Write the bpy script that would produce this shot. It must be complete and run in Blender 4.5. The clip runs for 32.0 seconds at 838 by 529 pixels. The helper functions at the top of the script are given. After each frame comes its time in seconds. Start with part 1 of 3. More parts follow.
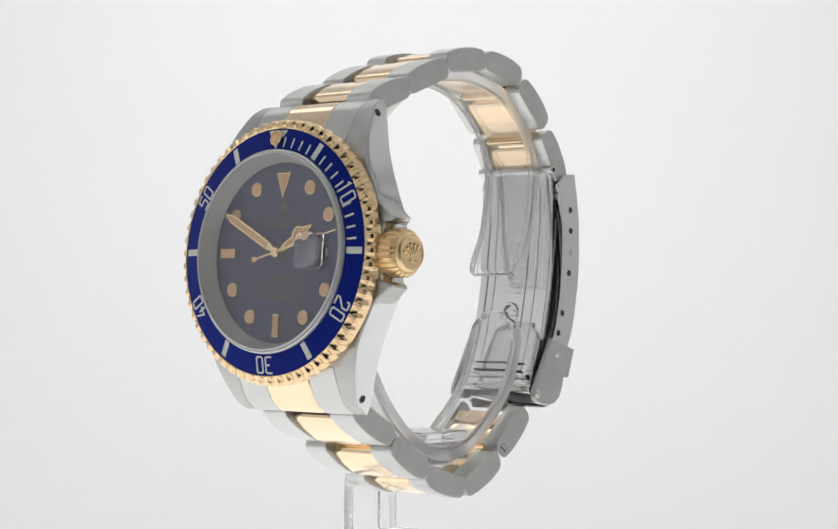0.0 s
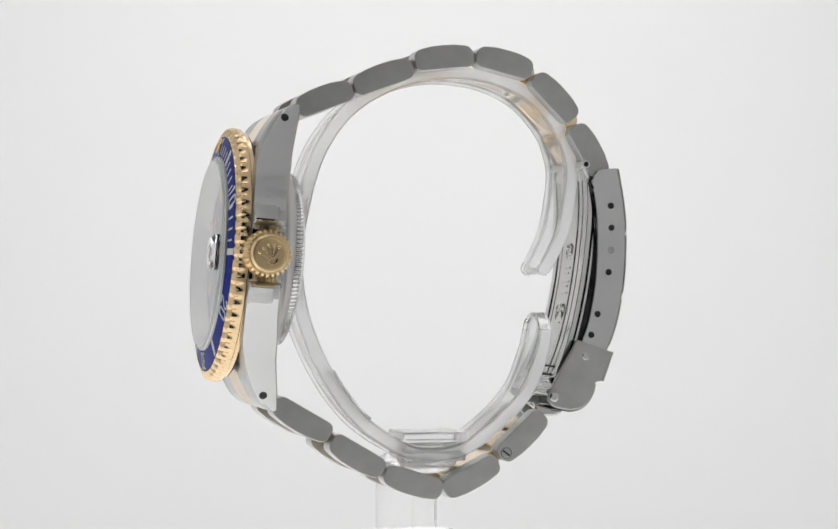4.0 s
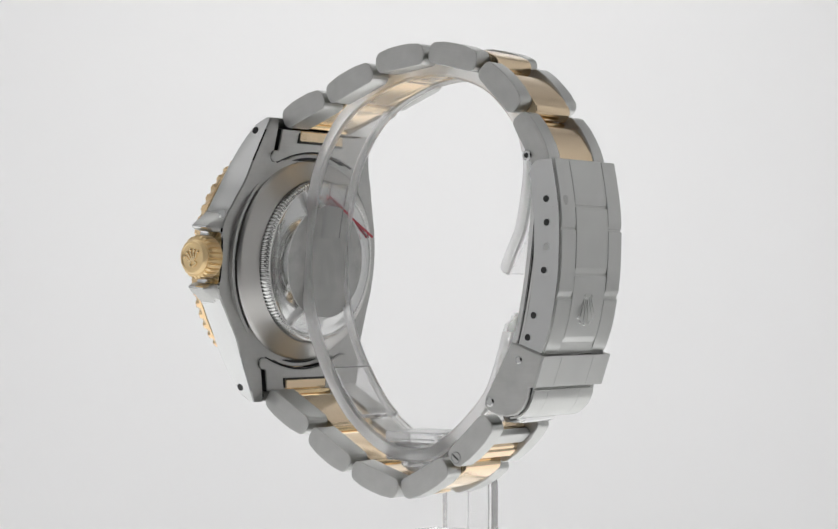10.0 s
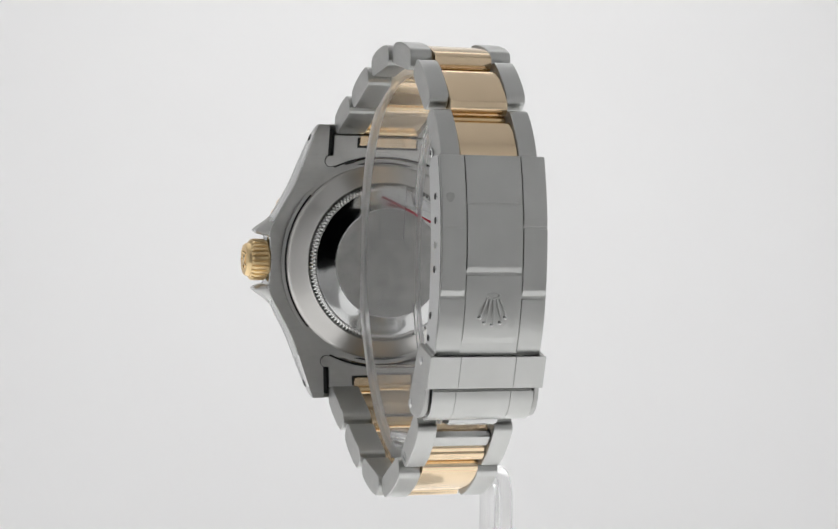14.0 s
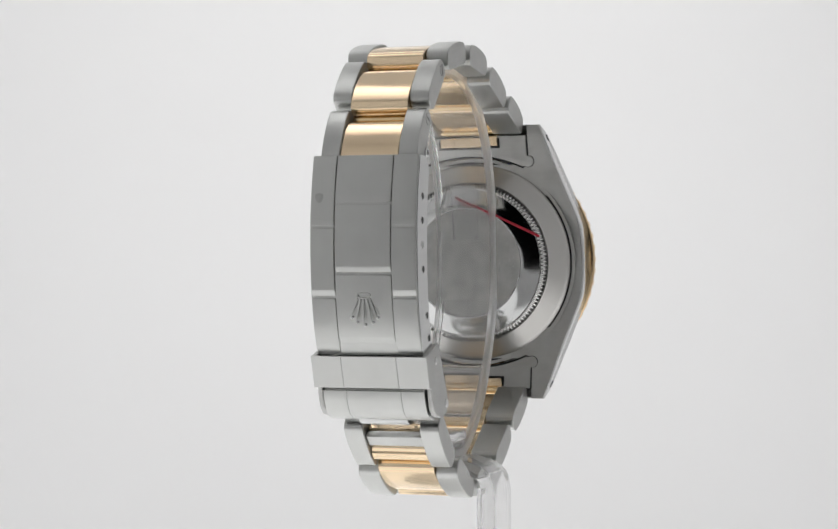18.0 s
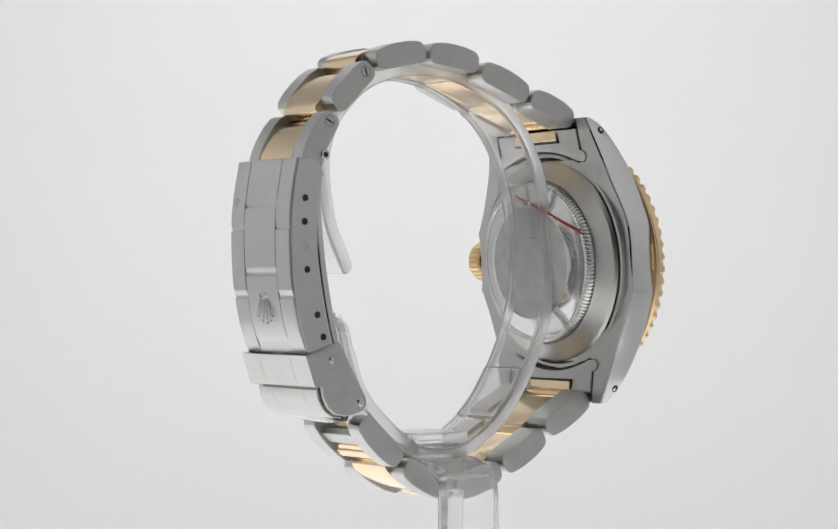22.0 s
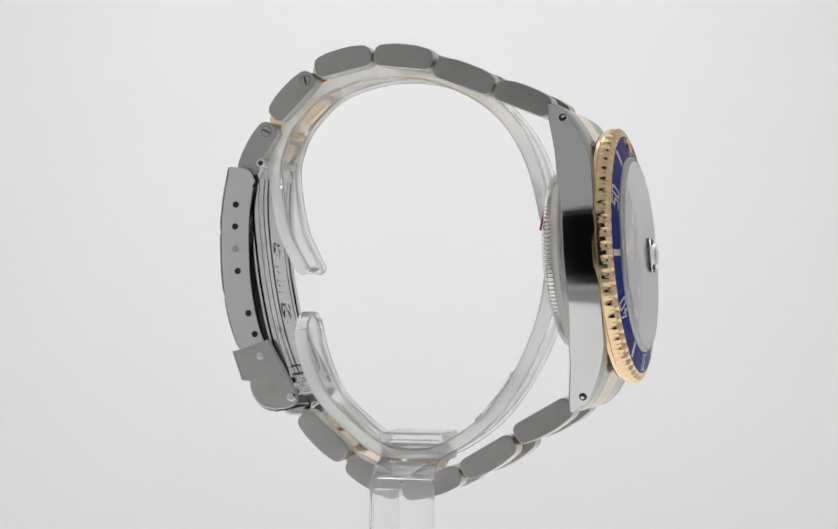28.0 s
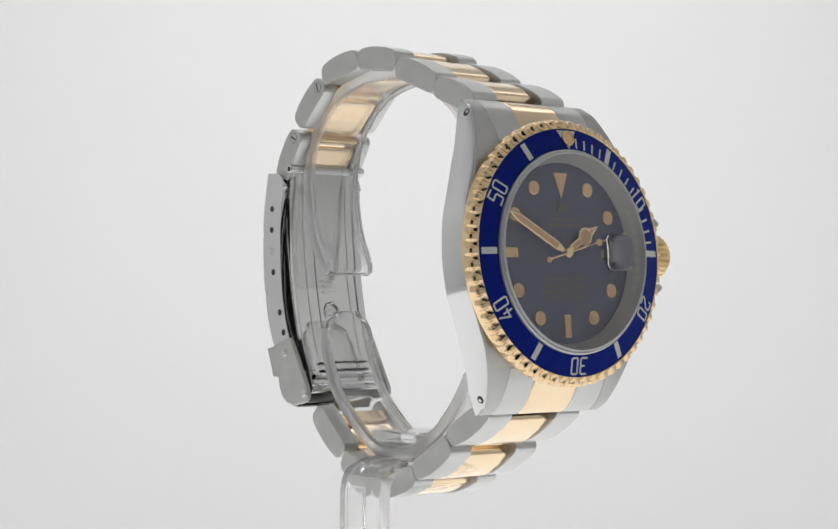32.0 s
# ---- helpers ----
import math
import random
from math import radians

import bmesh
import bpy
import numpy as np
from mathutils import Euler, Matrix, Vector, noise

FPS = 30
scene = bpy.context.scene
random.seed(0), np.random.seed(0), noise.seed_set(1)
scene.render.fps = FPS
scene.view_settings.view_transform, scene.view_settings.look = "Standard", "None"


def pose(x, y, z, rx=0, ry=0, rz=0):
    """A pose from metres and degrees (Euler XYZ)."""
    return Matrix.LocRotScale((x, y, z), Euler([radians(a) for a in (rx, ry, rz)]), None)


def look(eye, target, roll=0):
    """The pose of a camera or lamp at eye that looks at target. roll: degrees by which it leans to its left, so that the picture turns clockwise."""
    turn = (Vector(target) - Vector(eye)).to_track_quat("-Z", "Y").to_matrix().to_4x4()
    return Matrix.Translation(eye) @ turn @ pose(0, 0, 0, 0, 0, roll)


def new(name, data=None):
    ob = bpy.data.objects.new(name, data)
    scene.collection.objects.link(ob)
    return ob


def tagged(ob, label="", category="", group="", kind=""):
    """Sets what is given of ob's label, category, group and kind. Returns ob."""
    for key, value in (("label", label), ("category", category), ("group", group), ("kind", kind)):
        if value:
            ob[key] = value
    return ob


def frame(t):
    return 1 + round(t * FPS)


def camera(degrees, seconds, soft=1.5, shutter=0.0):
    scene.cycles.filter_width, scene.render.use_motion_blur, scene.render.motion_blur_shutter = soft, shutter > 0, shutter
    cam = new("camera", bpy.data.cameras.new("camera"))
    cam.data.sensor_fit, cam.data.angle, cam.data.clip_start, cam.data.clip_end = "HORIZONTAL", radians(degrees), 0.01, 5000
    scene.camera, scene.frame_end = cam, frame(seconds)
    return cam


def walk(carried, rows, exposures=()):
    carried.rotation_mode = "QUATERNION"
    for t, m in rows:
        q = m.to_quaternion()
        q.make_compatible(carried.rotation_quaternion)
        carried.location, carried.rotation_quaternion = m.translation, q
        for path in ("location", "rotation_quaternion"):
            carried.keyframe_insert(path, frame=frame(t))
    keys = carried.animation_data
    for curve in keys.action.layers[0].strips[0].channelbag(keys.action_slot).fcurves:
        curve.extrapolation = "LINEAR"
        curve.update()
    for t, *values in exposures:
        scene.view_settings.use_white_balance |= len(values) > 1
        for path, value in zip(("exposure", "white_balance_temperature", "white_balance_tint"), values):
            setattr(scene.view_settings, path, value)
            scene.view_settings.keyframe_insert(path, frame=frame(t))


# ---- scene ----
cam = camera(23.225, 32.0, soft=1.5)
MM = 0.001  # meshes are written in millimetres
EYE = pose(0, -0.335, 0) @ pose(0, 0, 0, 0, 0, 0.156) @ pose(0, 0, 0, 90.849, 0, 0) @ pose(0, 0, 0, 0, 0, 0.1475)
walk(cam, [(0.0, EYE), (32.0, EYE)], [(0.0, 0.15), (1.0, 0.16), (2.5, 0.13), (3.5, 0.10), (6.0, 0.0), (32.0, 0.0)])

# ---- world and lights ----
world = bpy.data.worlds.new("dim_room")
scene.world = world
world.use_nodes = True
world.node_tree.nodes["Background"].inputs[0].default_value = (0.9, 0.95, 1.0, 1)
world.node_tree.nodes["Background"].inputs[1].default_value = 0.02


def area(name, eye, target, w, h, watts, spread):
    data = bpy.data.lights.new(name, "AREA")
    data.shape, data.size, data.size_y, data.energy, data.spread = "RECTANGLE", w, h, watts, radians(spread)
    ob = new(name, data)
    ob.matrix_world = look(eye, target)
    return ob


area("rear_panel_light", (0, 0.42, 0.50), (0, 0.61, 0.0), 0.60, 0.26, 1.53, 140)
# unseen lamp added over the floor, stands in for the lit white floor
area("floor_fill_light", (-0.06, 0.04, -0.114), (-0.06, 0.04, 0.5), 0.56, 0.42, 0.46, 180)
# two unseen lamps added to brighten the side walls that the watch mirrors
area("east_wall_fill_light", (0.25, 0.0, 0.50), (0.5, -0.02, 0.20), 0.30, 0.30, 0.40, 115)
area("west_wall_fill_light", (-0.28, 0.02, 0.50), (-0.5, -0.06, 0.02), 0.30, 0.30, 0.58, 105)

# ---- materials ----
def material(name, colour, rough=0.5, metal=0.0, **more):
    m = bpy.data.materials.new(name)
    m.use_nodes = True
    b = m.node_tree.nodes["Principled BSDF"]
    b.inputs["Base Color"].default_value = (*colour, 1)
    b.inputs["Roughness"].default_value = rough
    b.inputs["Metallic"].default_value = metal
    for k, v in more.items():
        b.inputs[k.replace("_", " ")].default_value = v
    return m


def textured(m, scale, stretch, rough_span, bump, mottled=0.0, scale2=60.0):
    """Fine grain (stretched for brushing) in roughness and relief, and a broad mottling of the colour."""
    nt, b = m.node_tree, m.node_tree.nodes["Principled BSDF"]
    co = nt.nodes.new("ShaderNodeTexCoord")
    mp = nt.nodes.new("ShaderNodeMapping")
    mp.inputs["Scale"].default_value = stretch
    nt.links.new(co.outputs["Object"], mp.inputs["Vector"])
    n = nt.nodes.new("ShaderNodeTexNoise")
    n.inputs["Scale"].default_value, n.inputs["Detail"].default_value = scale, 4
    nt.links.new(mp.outputs["Vector"], n.inputs["Vector"])
    n2 = nt.nodes.new("ShaderNodeTexNoise")
    n2.inputs["Scale"].default_value, n2.inputs["Detail"].default_value = scale2, 3
    nt.links.new(co.outputs["Object"], n2.inputs["Vector"])
    mix = nt.nodes.new("ShaderNodeMath")
    mix.operation = "ADD"
    nt.links.new(n.outputs["Fac"], mix.inputs[0])
    nt.links.new(n2.outputs["Fac"], mix.inputs[1])
    r = nt.nodes.new("ShaderNodeMapRange")
    r.inputs["From Min"].default_value, r.inputs["From Max"].default_value = 0.7, 1.3
    base = b.inputs["Roughness"].default_value
    r.inputs["To Min"].default_value, r.inputs["To Max"].default_value = base - rough_span, base + rough_span
    nt.links.new(mix.outputs[0], r.inputs["Value"])
    nt.links.new(r.outputs["Result"], b.inputs["Roughness"])
    if bump:
        bp = nt.nodes.new("ShaderNodeBump")
        bp.inputs["Strength"].default_value, bp.inputs["Distance"].default_value = bump, 0.00002
        nt.links.new(n.outputs["Fac"], bp.inputs["Height"])
        nt.links.new(bp.outputs["Normal"], b.inputs["Normal"])
    if mottled:
        c = b.inputs["Base Color"].default_value[:]
        mc = nt.nodes.new("ShaderNodeMix")
        mc.data_type = "RGBA"
        mc.inputs[6].default_value = tuple(x * (1 - mottled) for x in c[:3]) + (1,)
        mc.inputs[7].default_value = tuple(min(1, x * (1 + mottled)) for x in c[:3]) + (1,)
        nt.links.new(n2.outputs["Fac"], mc.inputs[0])
        nt.links.new(mc.outputs[2], b.inputs["Base Color"])
    return m




def turned(m, amount=0.75):
    """Fine rings round the part's own y axis, as a lathe leaves them."""
    nt, b = m.node_tree, m.node_tree.nodes["Principled BSDF"]
    t = nt.nodes.new("ShaderNodeTangent")
    t.direction_type, t.axis = "RADIAL", "Y"
    nt.links.new(t.outputs["Tangent"], b.inputs["Tangent"])
    b.inputs["Anisotropic"].default_value = amount
    return m


STEEL_BRUSHED = textured(material("brushed_steel", (0.56, 0.565, 0.55), 0.33, 1.0), 5000, (0.04, 1, 1), 0.045, 0.10, 0.08, 180)
STEEL_SIDE = textured(material("satin_steel", (0.50, 0.50, 0.487), 0.46, 1.0), 5000, (0.06, 1, 1), 0.08, 0.10, 0.16, 420)
STEEL_POLISHED = textured(material("polished_steel", (0.60, 0.605, 0.60), 0.11, 1.0), 400, (1, 1, 1), 0.03, 0.0, 0.02, 120)
STEEL_FLANK = textured(material("softly_polished_steel", (0.60, 0.605, 0.60), 0.14, 1.0), 3000, (1, 1, 0.05), 0.04, 0.04, 0.03, 120)
STEEL_BACK = turned(textured(material("lathe_turned_steel", (0.55, 0.54, 0.52), 0.31, 1.0), 300, (1, 1, 1), 0.008, 0.0, 0.02, 60), 0.5)
STEEL_FILM = textured(material("hazy_film_on_steel", (0.43, 0.43, 0.417), 0.39, 0.85), 700, (1, 1, 0.3), 0.09, 0.5, 0.35, 420)
STEEL_INNER = textured(material("bare_steel_ring", (0.60, 0.61, 0.595), 0.42, 0.6), 900, (1, 1, 1), 0.03, 0.0, 0.04, 200)
STEEL_BLADE = textured(material("semi_polished_steel", (0.68, 0.68, 0.67), 0.13, 1.0), 1500, (1, 1, 0.1), 0.05, 0.0, 0.04, 160)
GOLD = textured(material("polished_yellow_gold", (0.86, 0.66, 0.39), 0.22, 1.0), 500, (1, 1, 1), 0.03, 0.0, 0.03, 140)
GOLD_CROWN = textured(material("matt_yellow_gold", (0.84, 0.64, 0.36), 0.40, 1.0), 900, (1, 1, 1), 0.05, 0.04, 0.04, 140)
GOLD_BEZEL = textured(material("satin_yellow_gold", (0.80, 0.60, 0.36), 0.22, 1.0), 900, (1, 1, 1), 0.04, 0.0, 0.04, 140)
GOLD_SATIN = textured(material("worn_yellow_gold_links", (0.88, 0.70, 0.48), 0.16, 1.0), 5000, (0.04, 1, 1), 0.04, 0.03, 0.03, 140)
INSERT = textured(material("blue_anodised_aluminium", (0.003, 0.016, 0.22), 0.36, 0.0, Specular_IOR_Level=0.08), 900, (1, 1, 1), 0.04, 0.0, 0.05, 200)
SILVER = textured(material("bare_silver_print", (0.66, 0.67, 0.63), 0.45, 0.2), 800, (1, 1, 1), 0.05, 0.0, 0.04, 300)
DIAL = textured(material("dark_blue_dial_lacquer", (0.042, 0.046, 0.122), 0.35), 60, (1, 1, 1), 0.02, 0.0, 0.2, 120)
LUME = textured(material("aged_cream_lume", (0.88, 0.56, 0.30), 0.6), 1500, (1, 1, 1), 0.08, 0.3, 0.08, 500)
# near black: painted shade for holes, slots and gaps, and a few dark parts
DARK = textured(material("dark_parts_and_recess_shade", (0.012, 0.012, 0.012), 0.5), 600, (1, 1, 1), 0.05, 0.0, 0.1, 200)
DARK_SCUFF = textured(material("scuffed_steel", (0.44, 0.44, 0.43), 0.42, 1.0), 900, (1, 1, 1), 0.06, 0.2, 0.3, 900)
DATE = textured(material("grey_date_print", (0.24, 0.24, 0.26), 0.5), 800, (1, 1, 1), 0.05, 0.0, 0.1, 300)
PRINT = textured(material("faint_gilt_print", (0.085, 0.070, 0.060), 0.5), 800, (1, 1, 1), 0.05, 0.0, 0.1, 300)
RED = textured(material("red_line", (0.40, 0.008, 0.03), 0.45), 800, (1, 1, 1), 0.06, 0.1, 0.1, 300)
GLASS = material("sapphire_glass", (1, 1, 1), 0.01, 0.0, Transmission_Weight=1.0, IOR=1.5)
ACRYLIC = textured(material("clear_acrylic", (0.99, 0.99, 0.99), 0.05, 0.0, Transmission_Weight=0.97, IOR=1.3), 300, (1, 1, 1), 0.03, 0.0, 0.0, 120)
FROSTED = textured(material("ground_glass_edge", (0.80, 0.81, 0.81), 0.35, 0.0, Transmission_Weight=0.15, IOR=1.45), 700, (1, 1, 1), 0.04, 0.0, 0.0, 120)
ACRYLIC_EDGE = textured(material("milky_acrylic_edge", (1.0, 1.0, 1.0), 0.42, 0.0, Transmission_Weight=0.95, IOR=1.4), 300, (1, 1, 1), 0.06, 0.0, 0.0, 120)
ACRYLIC_BLOCK = textured(material("stacked_acrylic", (0.97, 0.97, 0.97), 0.08, 0.0, Transmission_Weight=0.95, IOR=1.36), 300, (1, 1, 0.2), 0.05, 0.0, 0.0, 120)
TENT = textured(material("white_tent_fabric", (0.815, 0.813, 0.813), 0.9), 900, (1, 1, 1), 0.05, 0.0, 0.004, 3)
BLACKOUT = textured(material("dark_room_wall", (0.012, 0.012, 0.013), 0.9), 30, (1, 1, 1), 0.05, 0.0, 0.2, 3)



def milky(m, share):
    """Lets light seep through, as the ground edges of clear plastic do."""
    nt = m.node_tree
    out = next(n for n in nt.nodes if n.type == "OUTPUT_MATERIAL")
    seep, mix = nt.nodes.new("ShaderNodeBsdfTranslucent"), nt.nodes.new("ShaderNodeMixShader")
    seep.inputs[0].default_value = (0.95, 0.95, 0.95, 1)
    mix.inputs[0].default_value = share
    nt.links.new(nt.nodes["Principled BSDF"].outputs[0], mix.inputs[1])
    nt.links.new(seep.outputs[0], mix.inputs[2])
    nt.links.new(mix.outputs[0], out.inputs[0])
    return m


milky(ACRYLIC_EDGE, 0.2)
milky(ACRYLIC_BLOCK, 0.13)
milky(ACRYLIC, 0.08)
milky(FROSTED, 0.25)

# ---- mesh helpers ----


REST = {}  # where each part lies in its thing's space


def metres(m):
    out = m.copy()
    out.translation = m.translation * MM
    return out


def part(name, bm, mat, parent=None, label="", m=Matrix(), smooth=22, second=None, pick=None):
    """Links a bmesh in millimetres as one mesh under parent; m is its pose in the thing's space. pick(face): takes the second material."""
    bmesh.ops.recalc_face_normals(bm, faces=bm.faces)
    for f in bm.faces:
        f.smooth = True
        f.material_index = 1 if pick and pick(f) else 0
    for e in bm.edges:
        if len(e.link_faces) == 2 and e.calc_face_angle(0) > radians(smooth):
            e.smooth = False
    bmesh.ops.scale(bm, vec=(MM, MM, MM), verts=bm.verts)
    me = bpy.data.meshes.new(name)
    bm.to_mesh(me)
    bm.free()
    me.materials.append(mat)
    if second:
        me.materials.append(second)
    ob = new(name, me)
    REST[ob.name] = metres(m)
    if parent:
        ob.parent = parent
        ob.matrix_local = REST.get(parent.name, Matrix()).inverted() @ REST[ob.name]
    else:
        ob.matrix_local = REST[ob.name]
    if label:
        tagged(ob, label)
    return ob


def moved(bm, m):
    bmesh.ops.transform(bm, matrix=m, verts=bm.verts)
    return bm


def join(*bms):
    out = bmesh.new()
    for b in bms:
        me = bpy.data.meshes.new("tmp")
        b.to_mesh(me)
        b.free()
        out.from_mesh(me)
        bpy.data.meshes.remove(me)
    return out


def frame3(o, x, y, z):
    """A matrix from an origin and three axes."""
    return Matrix(((x[0], y[0], z[0], o[0]), (x[1], y[1], z[1], o[1]), (x[2], y[2], z[2], o[2]), (0, 0, 0, 1)))


def prism(outline, lo, hi, bevel=0.0, segments=2, limit=20):
    """A closed outline of (a, b) drawn out along c from lo to hi; vertices are (a, c, b)."""
    bm = bmesh.new()
    front = [bm.verts.new((a, lo, b)) for a, b in outline]
    back = [bm.verts.new((a, hi, b)) for a, b in outline]
    n = len(outline)
    bm.faces.new(front)
    bm.faces.new(back[::-1])
    for i in range(n):
        bm.faces.new((front[i], back[i], back[(i + 1) % n], front[(i + 1) % n]))
    bmesh.ops.recalc_face_normals(bm, faces=bm.faces)
    if bevel:
        edges = [e for e in bm.edges if e.calc_face_angle(0) > radians(limit)]
        bmesh.ops.bevel(bm, geom=edges, offset=bevel, segments=segments, profile=0.5, affect="EDGES", clamp_overlap=True)
    return bm


def box(x0, x1, y0, y1, z0, z1, bevel=0.0, segments=2):
    return prism([(x0, z0), (x1, z0), (x1, z1), (x0, z1)], y0, y1, bevel, segments)


def lathe(profile, n=96, wobble=None):
    """Turn a profile of (radius, y) round the y axis. wobble(angle, radius, y) may return a new (radius, y)."""
    bm = bmesh.new()
    rings = []
    for r, y in profile:
        if r < 1e-6:
            rings.append([bm.verts.new((0, y, 0))])
            continue
        ring = []
        for i in range(n):
            a = 2 * math.pi * i / n
            rr, yy = wobble(a, r, y) if wobble else (r, y)
            ring.append(bm.verts.new((rr * math.sin(a), yy, rr * math.cos(a))))
        rings.append(ring)
    for p, q in zip(rings, rings[1:]):
        for i in range(n):
            j = (i + 1) % n
            if len(p) == 1 and len(q) == 1:
                continue
            if len(p) == 1:
                bm.faces.new((p[0], q[i], q[j]))
            elif len(q) == 1:
                bm.faces.new((p[i], p[j], q[0]))
            else:
                bm.faces.new((p[i], p[j], q[j], q[i]))
    return bm


def disc(r, y0, y1, n=32, bevel=0.0):
    if bevel:
        return lathe([(0, y0), (r - bevel, y0), (r, y0 + bevel * math.copysign(1, y1 - y0)), (r, y1), (0, y1)], n)
    return lathe([(0, y0), (r, y0), (r, y1), (0, y1)], n)


def strip(path, thick, y0, y1, bevel=0.0, seg=2):
    """A band that follows a path of (x, z), thick across it, from y0 to y1."""
    pts = [Vector(p) for p in path]
    left, right = [], []
    for i, p in enumerate(pts):
        t = (pts[min(i + 1, len(pts) - 1)] - pts[max(i - 1, 0)]).normalized()
        nrm = Vector((-t.y, t.x))
        h = thick[i] / 2 if isinstance(thick, (list, tuple)) else thick / 2
        left.append(p + nrm * h)
        right.append(p - nrm * h)
    n = len(pts)
    bm = bmesh.new()
    wide = lambda y: y if isinstance(y, (list, tuple)) else [y] * n
    a = [[bm.verts.new((v.x, y, v.y)) for v, y in zip(side, wide(ys))] for side in (left, right) for ys in (y0, y1)]
    l0, l1, r0, r1 = a
    for i in range(n - 1):
        bm.faces.new((l0[i], l0[i + 1], l1[i + 1], l1[i]))
        bm.faces.new((r0[i + 1], r0[i], r1[i], r1[i + 1]))
        bm.faces.new((l0[i + 1], l0[i], r0[i], r0[i + 1]))
        bm.faces.new((l1[i], l1[i + 1], r1[i + 1], r1[i]))
    bm.faces.new((l0[0], l1[0], r1[0], r0[0]))
    bm.faces.new((l1[-1], l0[-1], r0[-1], r1[-1]))
    bmesh.ops.recalc_face_normals(bm, faces=bm.faces)
    if bevel:
        edges = [e for e in bm.edges if e.calc_face_angle(0) > radians(40)]
        bmesh.ops.bevel(bm, geom=edges, offset=bevel, segments=seg, profile=0.5, affect="EDGES", clamp_overlap=True)
    return bm


def smooth_path(pts, n=8):
    """Catmull-Rom through the points."""
    out = []
    p = [Vector(q) for q in pts]
    p = [2 * p[0] - p[1]] + p + [2 * p[-1] - p[-2]]
    for i in range(1, len(p) - 2):
        for k in range(n):
            t = k / n
            a, b, c, d = p[i - 1], p[i], p[i + 1], p[i + 2]
            out.append(0.5 * ((2 * b) + (c - a) * t + (2 * a - 5 * b + 4 * c - d) * t * t + (3 * b - a - 3 * c + d) * t ** 3))
    out.append(p[-2])
    return [tuple(v) for v in out]


def at(table, z):
    """Straight-line reading of a table of (z, value)."""
    return float(np.interp(z, [a for a, _ in table], [b for _, b in table]))


# ---- the light tent ----
FLOOR = -118.0


def build_tent():
    n = 32
    r = 350.0
    prof = [(-300, FLOOR), (650 - r, FLOOR)]
    prof += [(650 - r + r * math.sin(a), FLOOR + r - r * math.cos(a)) for a in [math.pi / 2 * i / n for i in range(1, n + 1)]]
    prof += [(650, 520)]
    bm = bmesh.new()
    rows = [[bm.verts.new((x, y, z)) for x in (-500, 500)] for y, z in prof]
    for p, q in zip(rows, rows[1:]):
        bm.faces.new((p[0], p[1], q[1], q[0]))
    tagged(part("backdrop", bm, TENT), "seamless white sweep of a product light tent", "backdrop", kind="structure")
    for name, b in (("wall_west", box(-520, -500, -300, 660, FLOOR - 10, 520)), ("wall_east", box(500, 520, -300, 660, FLOOR - 10, 520)),
                    ("ceiling", box(-520, 520, -300, 670, 525, 540))):
        tagged(part(name, b, TENT), "white fabric of the light tent", "tent wall", kind="structure")
    # front cloth, with the opening that the lens looks through
    west, east, oz, low = -170, 108, 250, -60
    for name, b in (("wall_south_a", box(-500, west, -300, -290, FLOOR, 520)), ("wall_south_b", box(east, 500, -300, -290, FLOOR, 520)),
                    ("wall_south_c", box(west, east, -300, -290, oz, 520)), ("wall_south_d", box(west, east, -300, -290, FLOOR, low))):
        tagged(part(name, b, TENT), "white front cloth of the light tent", "tent wall", kind="structure")
    tagged(part("floor", box(-1200, 1200, -1400, 1000, FLOOR - 40, FLOOR - 12), BLACKOUT), "dark table that the light tent stands on", "table", kind="structure")
    tagged(part("wall_room", box(-1200, 1200, -1420, -1400, FLOOR - 40, 900), BLACKOUT), "dim dark wall of the room behind the camera", "room wall", kind="structure")


build_tent()

# ---- the watch ----
Y0 = 0.7
TILT = radians(4.32)
HEAD = frame3((-27.5, 0.65, 5.91), (0, -1, 0), (math.cos(TILT), 0, -math.sin(TILT)), (math.sin(TILT), 0, math.cos(TILT)))
watch = tagged(new("wrist_watch"), "two-tone steel and gold diver's wristwatch with a blue bezel", "watch")

# each table: way along 12-6, then half width, or front and back depth
NINE = [(0, 19.65), (3.5, 19.5), (6.7, 18.95), (11.4, 17.15), (16, 15.4), (21.9, 13.4), (23.9, 12.6)]
THREE = [(0, 20.2), (4.0, 20.4), (4.4, 21.6), (5.0, 22.5), (5.6, 22.0), (7.6, 19.4), (10, 18.0), (14.3, 15.9), (21.9, 13.4), (23.9, 12.6)]
FRONT = [(0, -5.1), (4.1, -5.1), (12.7, -4.6), (16, -3.9), (18.7, -2.9), (21, -1.7), (22.7, -0.5), (23.9, 1.2)]
BACK = [(0, 0.3), (7, 0.2), (13.3, 1.0), (16.5, 1.3), (21.7, 2.2), (23.9, 2.4)]

NINE, THREE, FRONT, BACK = (smooth_path(t, 6) for t in (NINE, THREE, FRONT, BACK))


def sweep_rings(rings, bm=None):
    bm = bm or bmesh.new()
    rings = [[bm.verts.new(v) for v in ring] for ring in rings]
    n = len(rings[0])
    for p, q in zip(rings, rings[1:]):
        for i in range(n):
            bm.faces.new((p[i], p[(i + 1) % n], q[(i + 1) % n], q[i]))
    bm.faces.new(rings[0])
    bm.faces.new(rings[-1][::-1])
    return bm


def edge_ring(xi, xo, f, b, c=0.35):
    """Front to back round the outer edge of a bar, with chamfers."""
    s = 1 if xo > xi else -1
    c = min(c, abs(xo - xi) * 0.3, abs(b - f) * 0.3)
    return [(xo - s * c * 1.6, f), (xo - s * c * 0.5, f + c * 0.5), (xo, f + c * 1.6), (xo, b - c * 0.6), (xo - s * c * 0.6, b)]


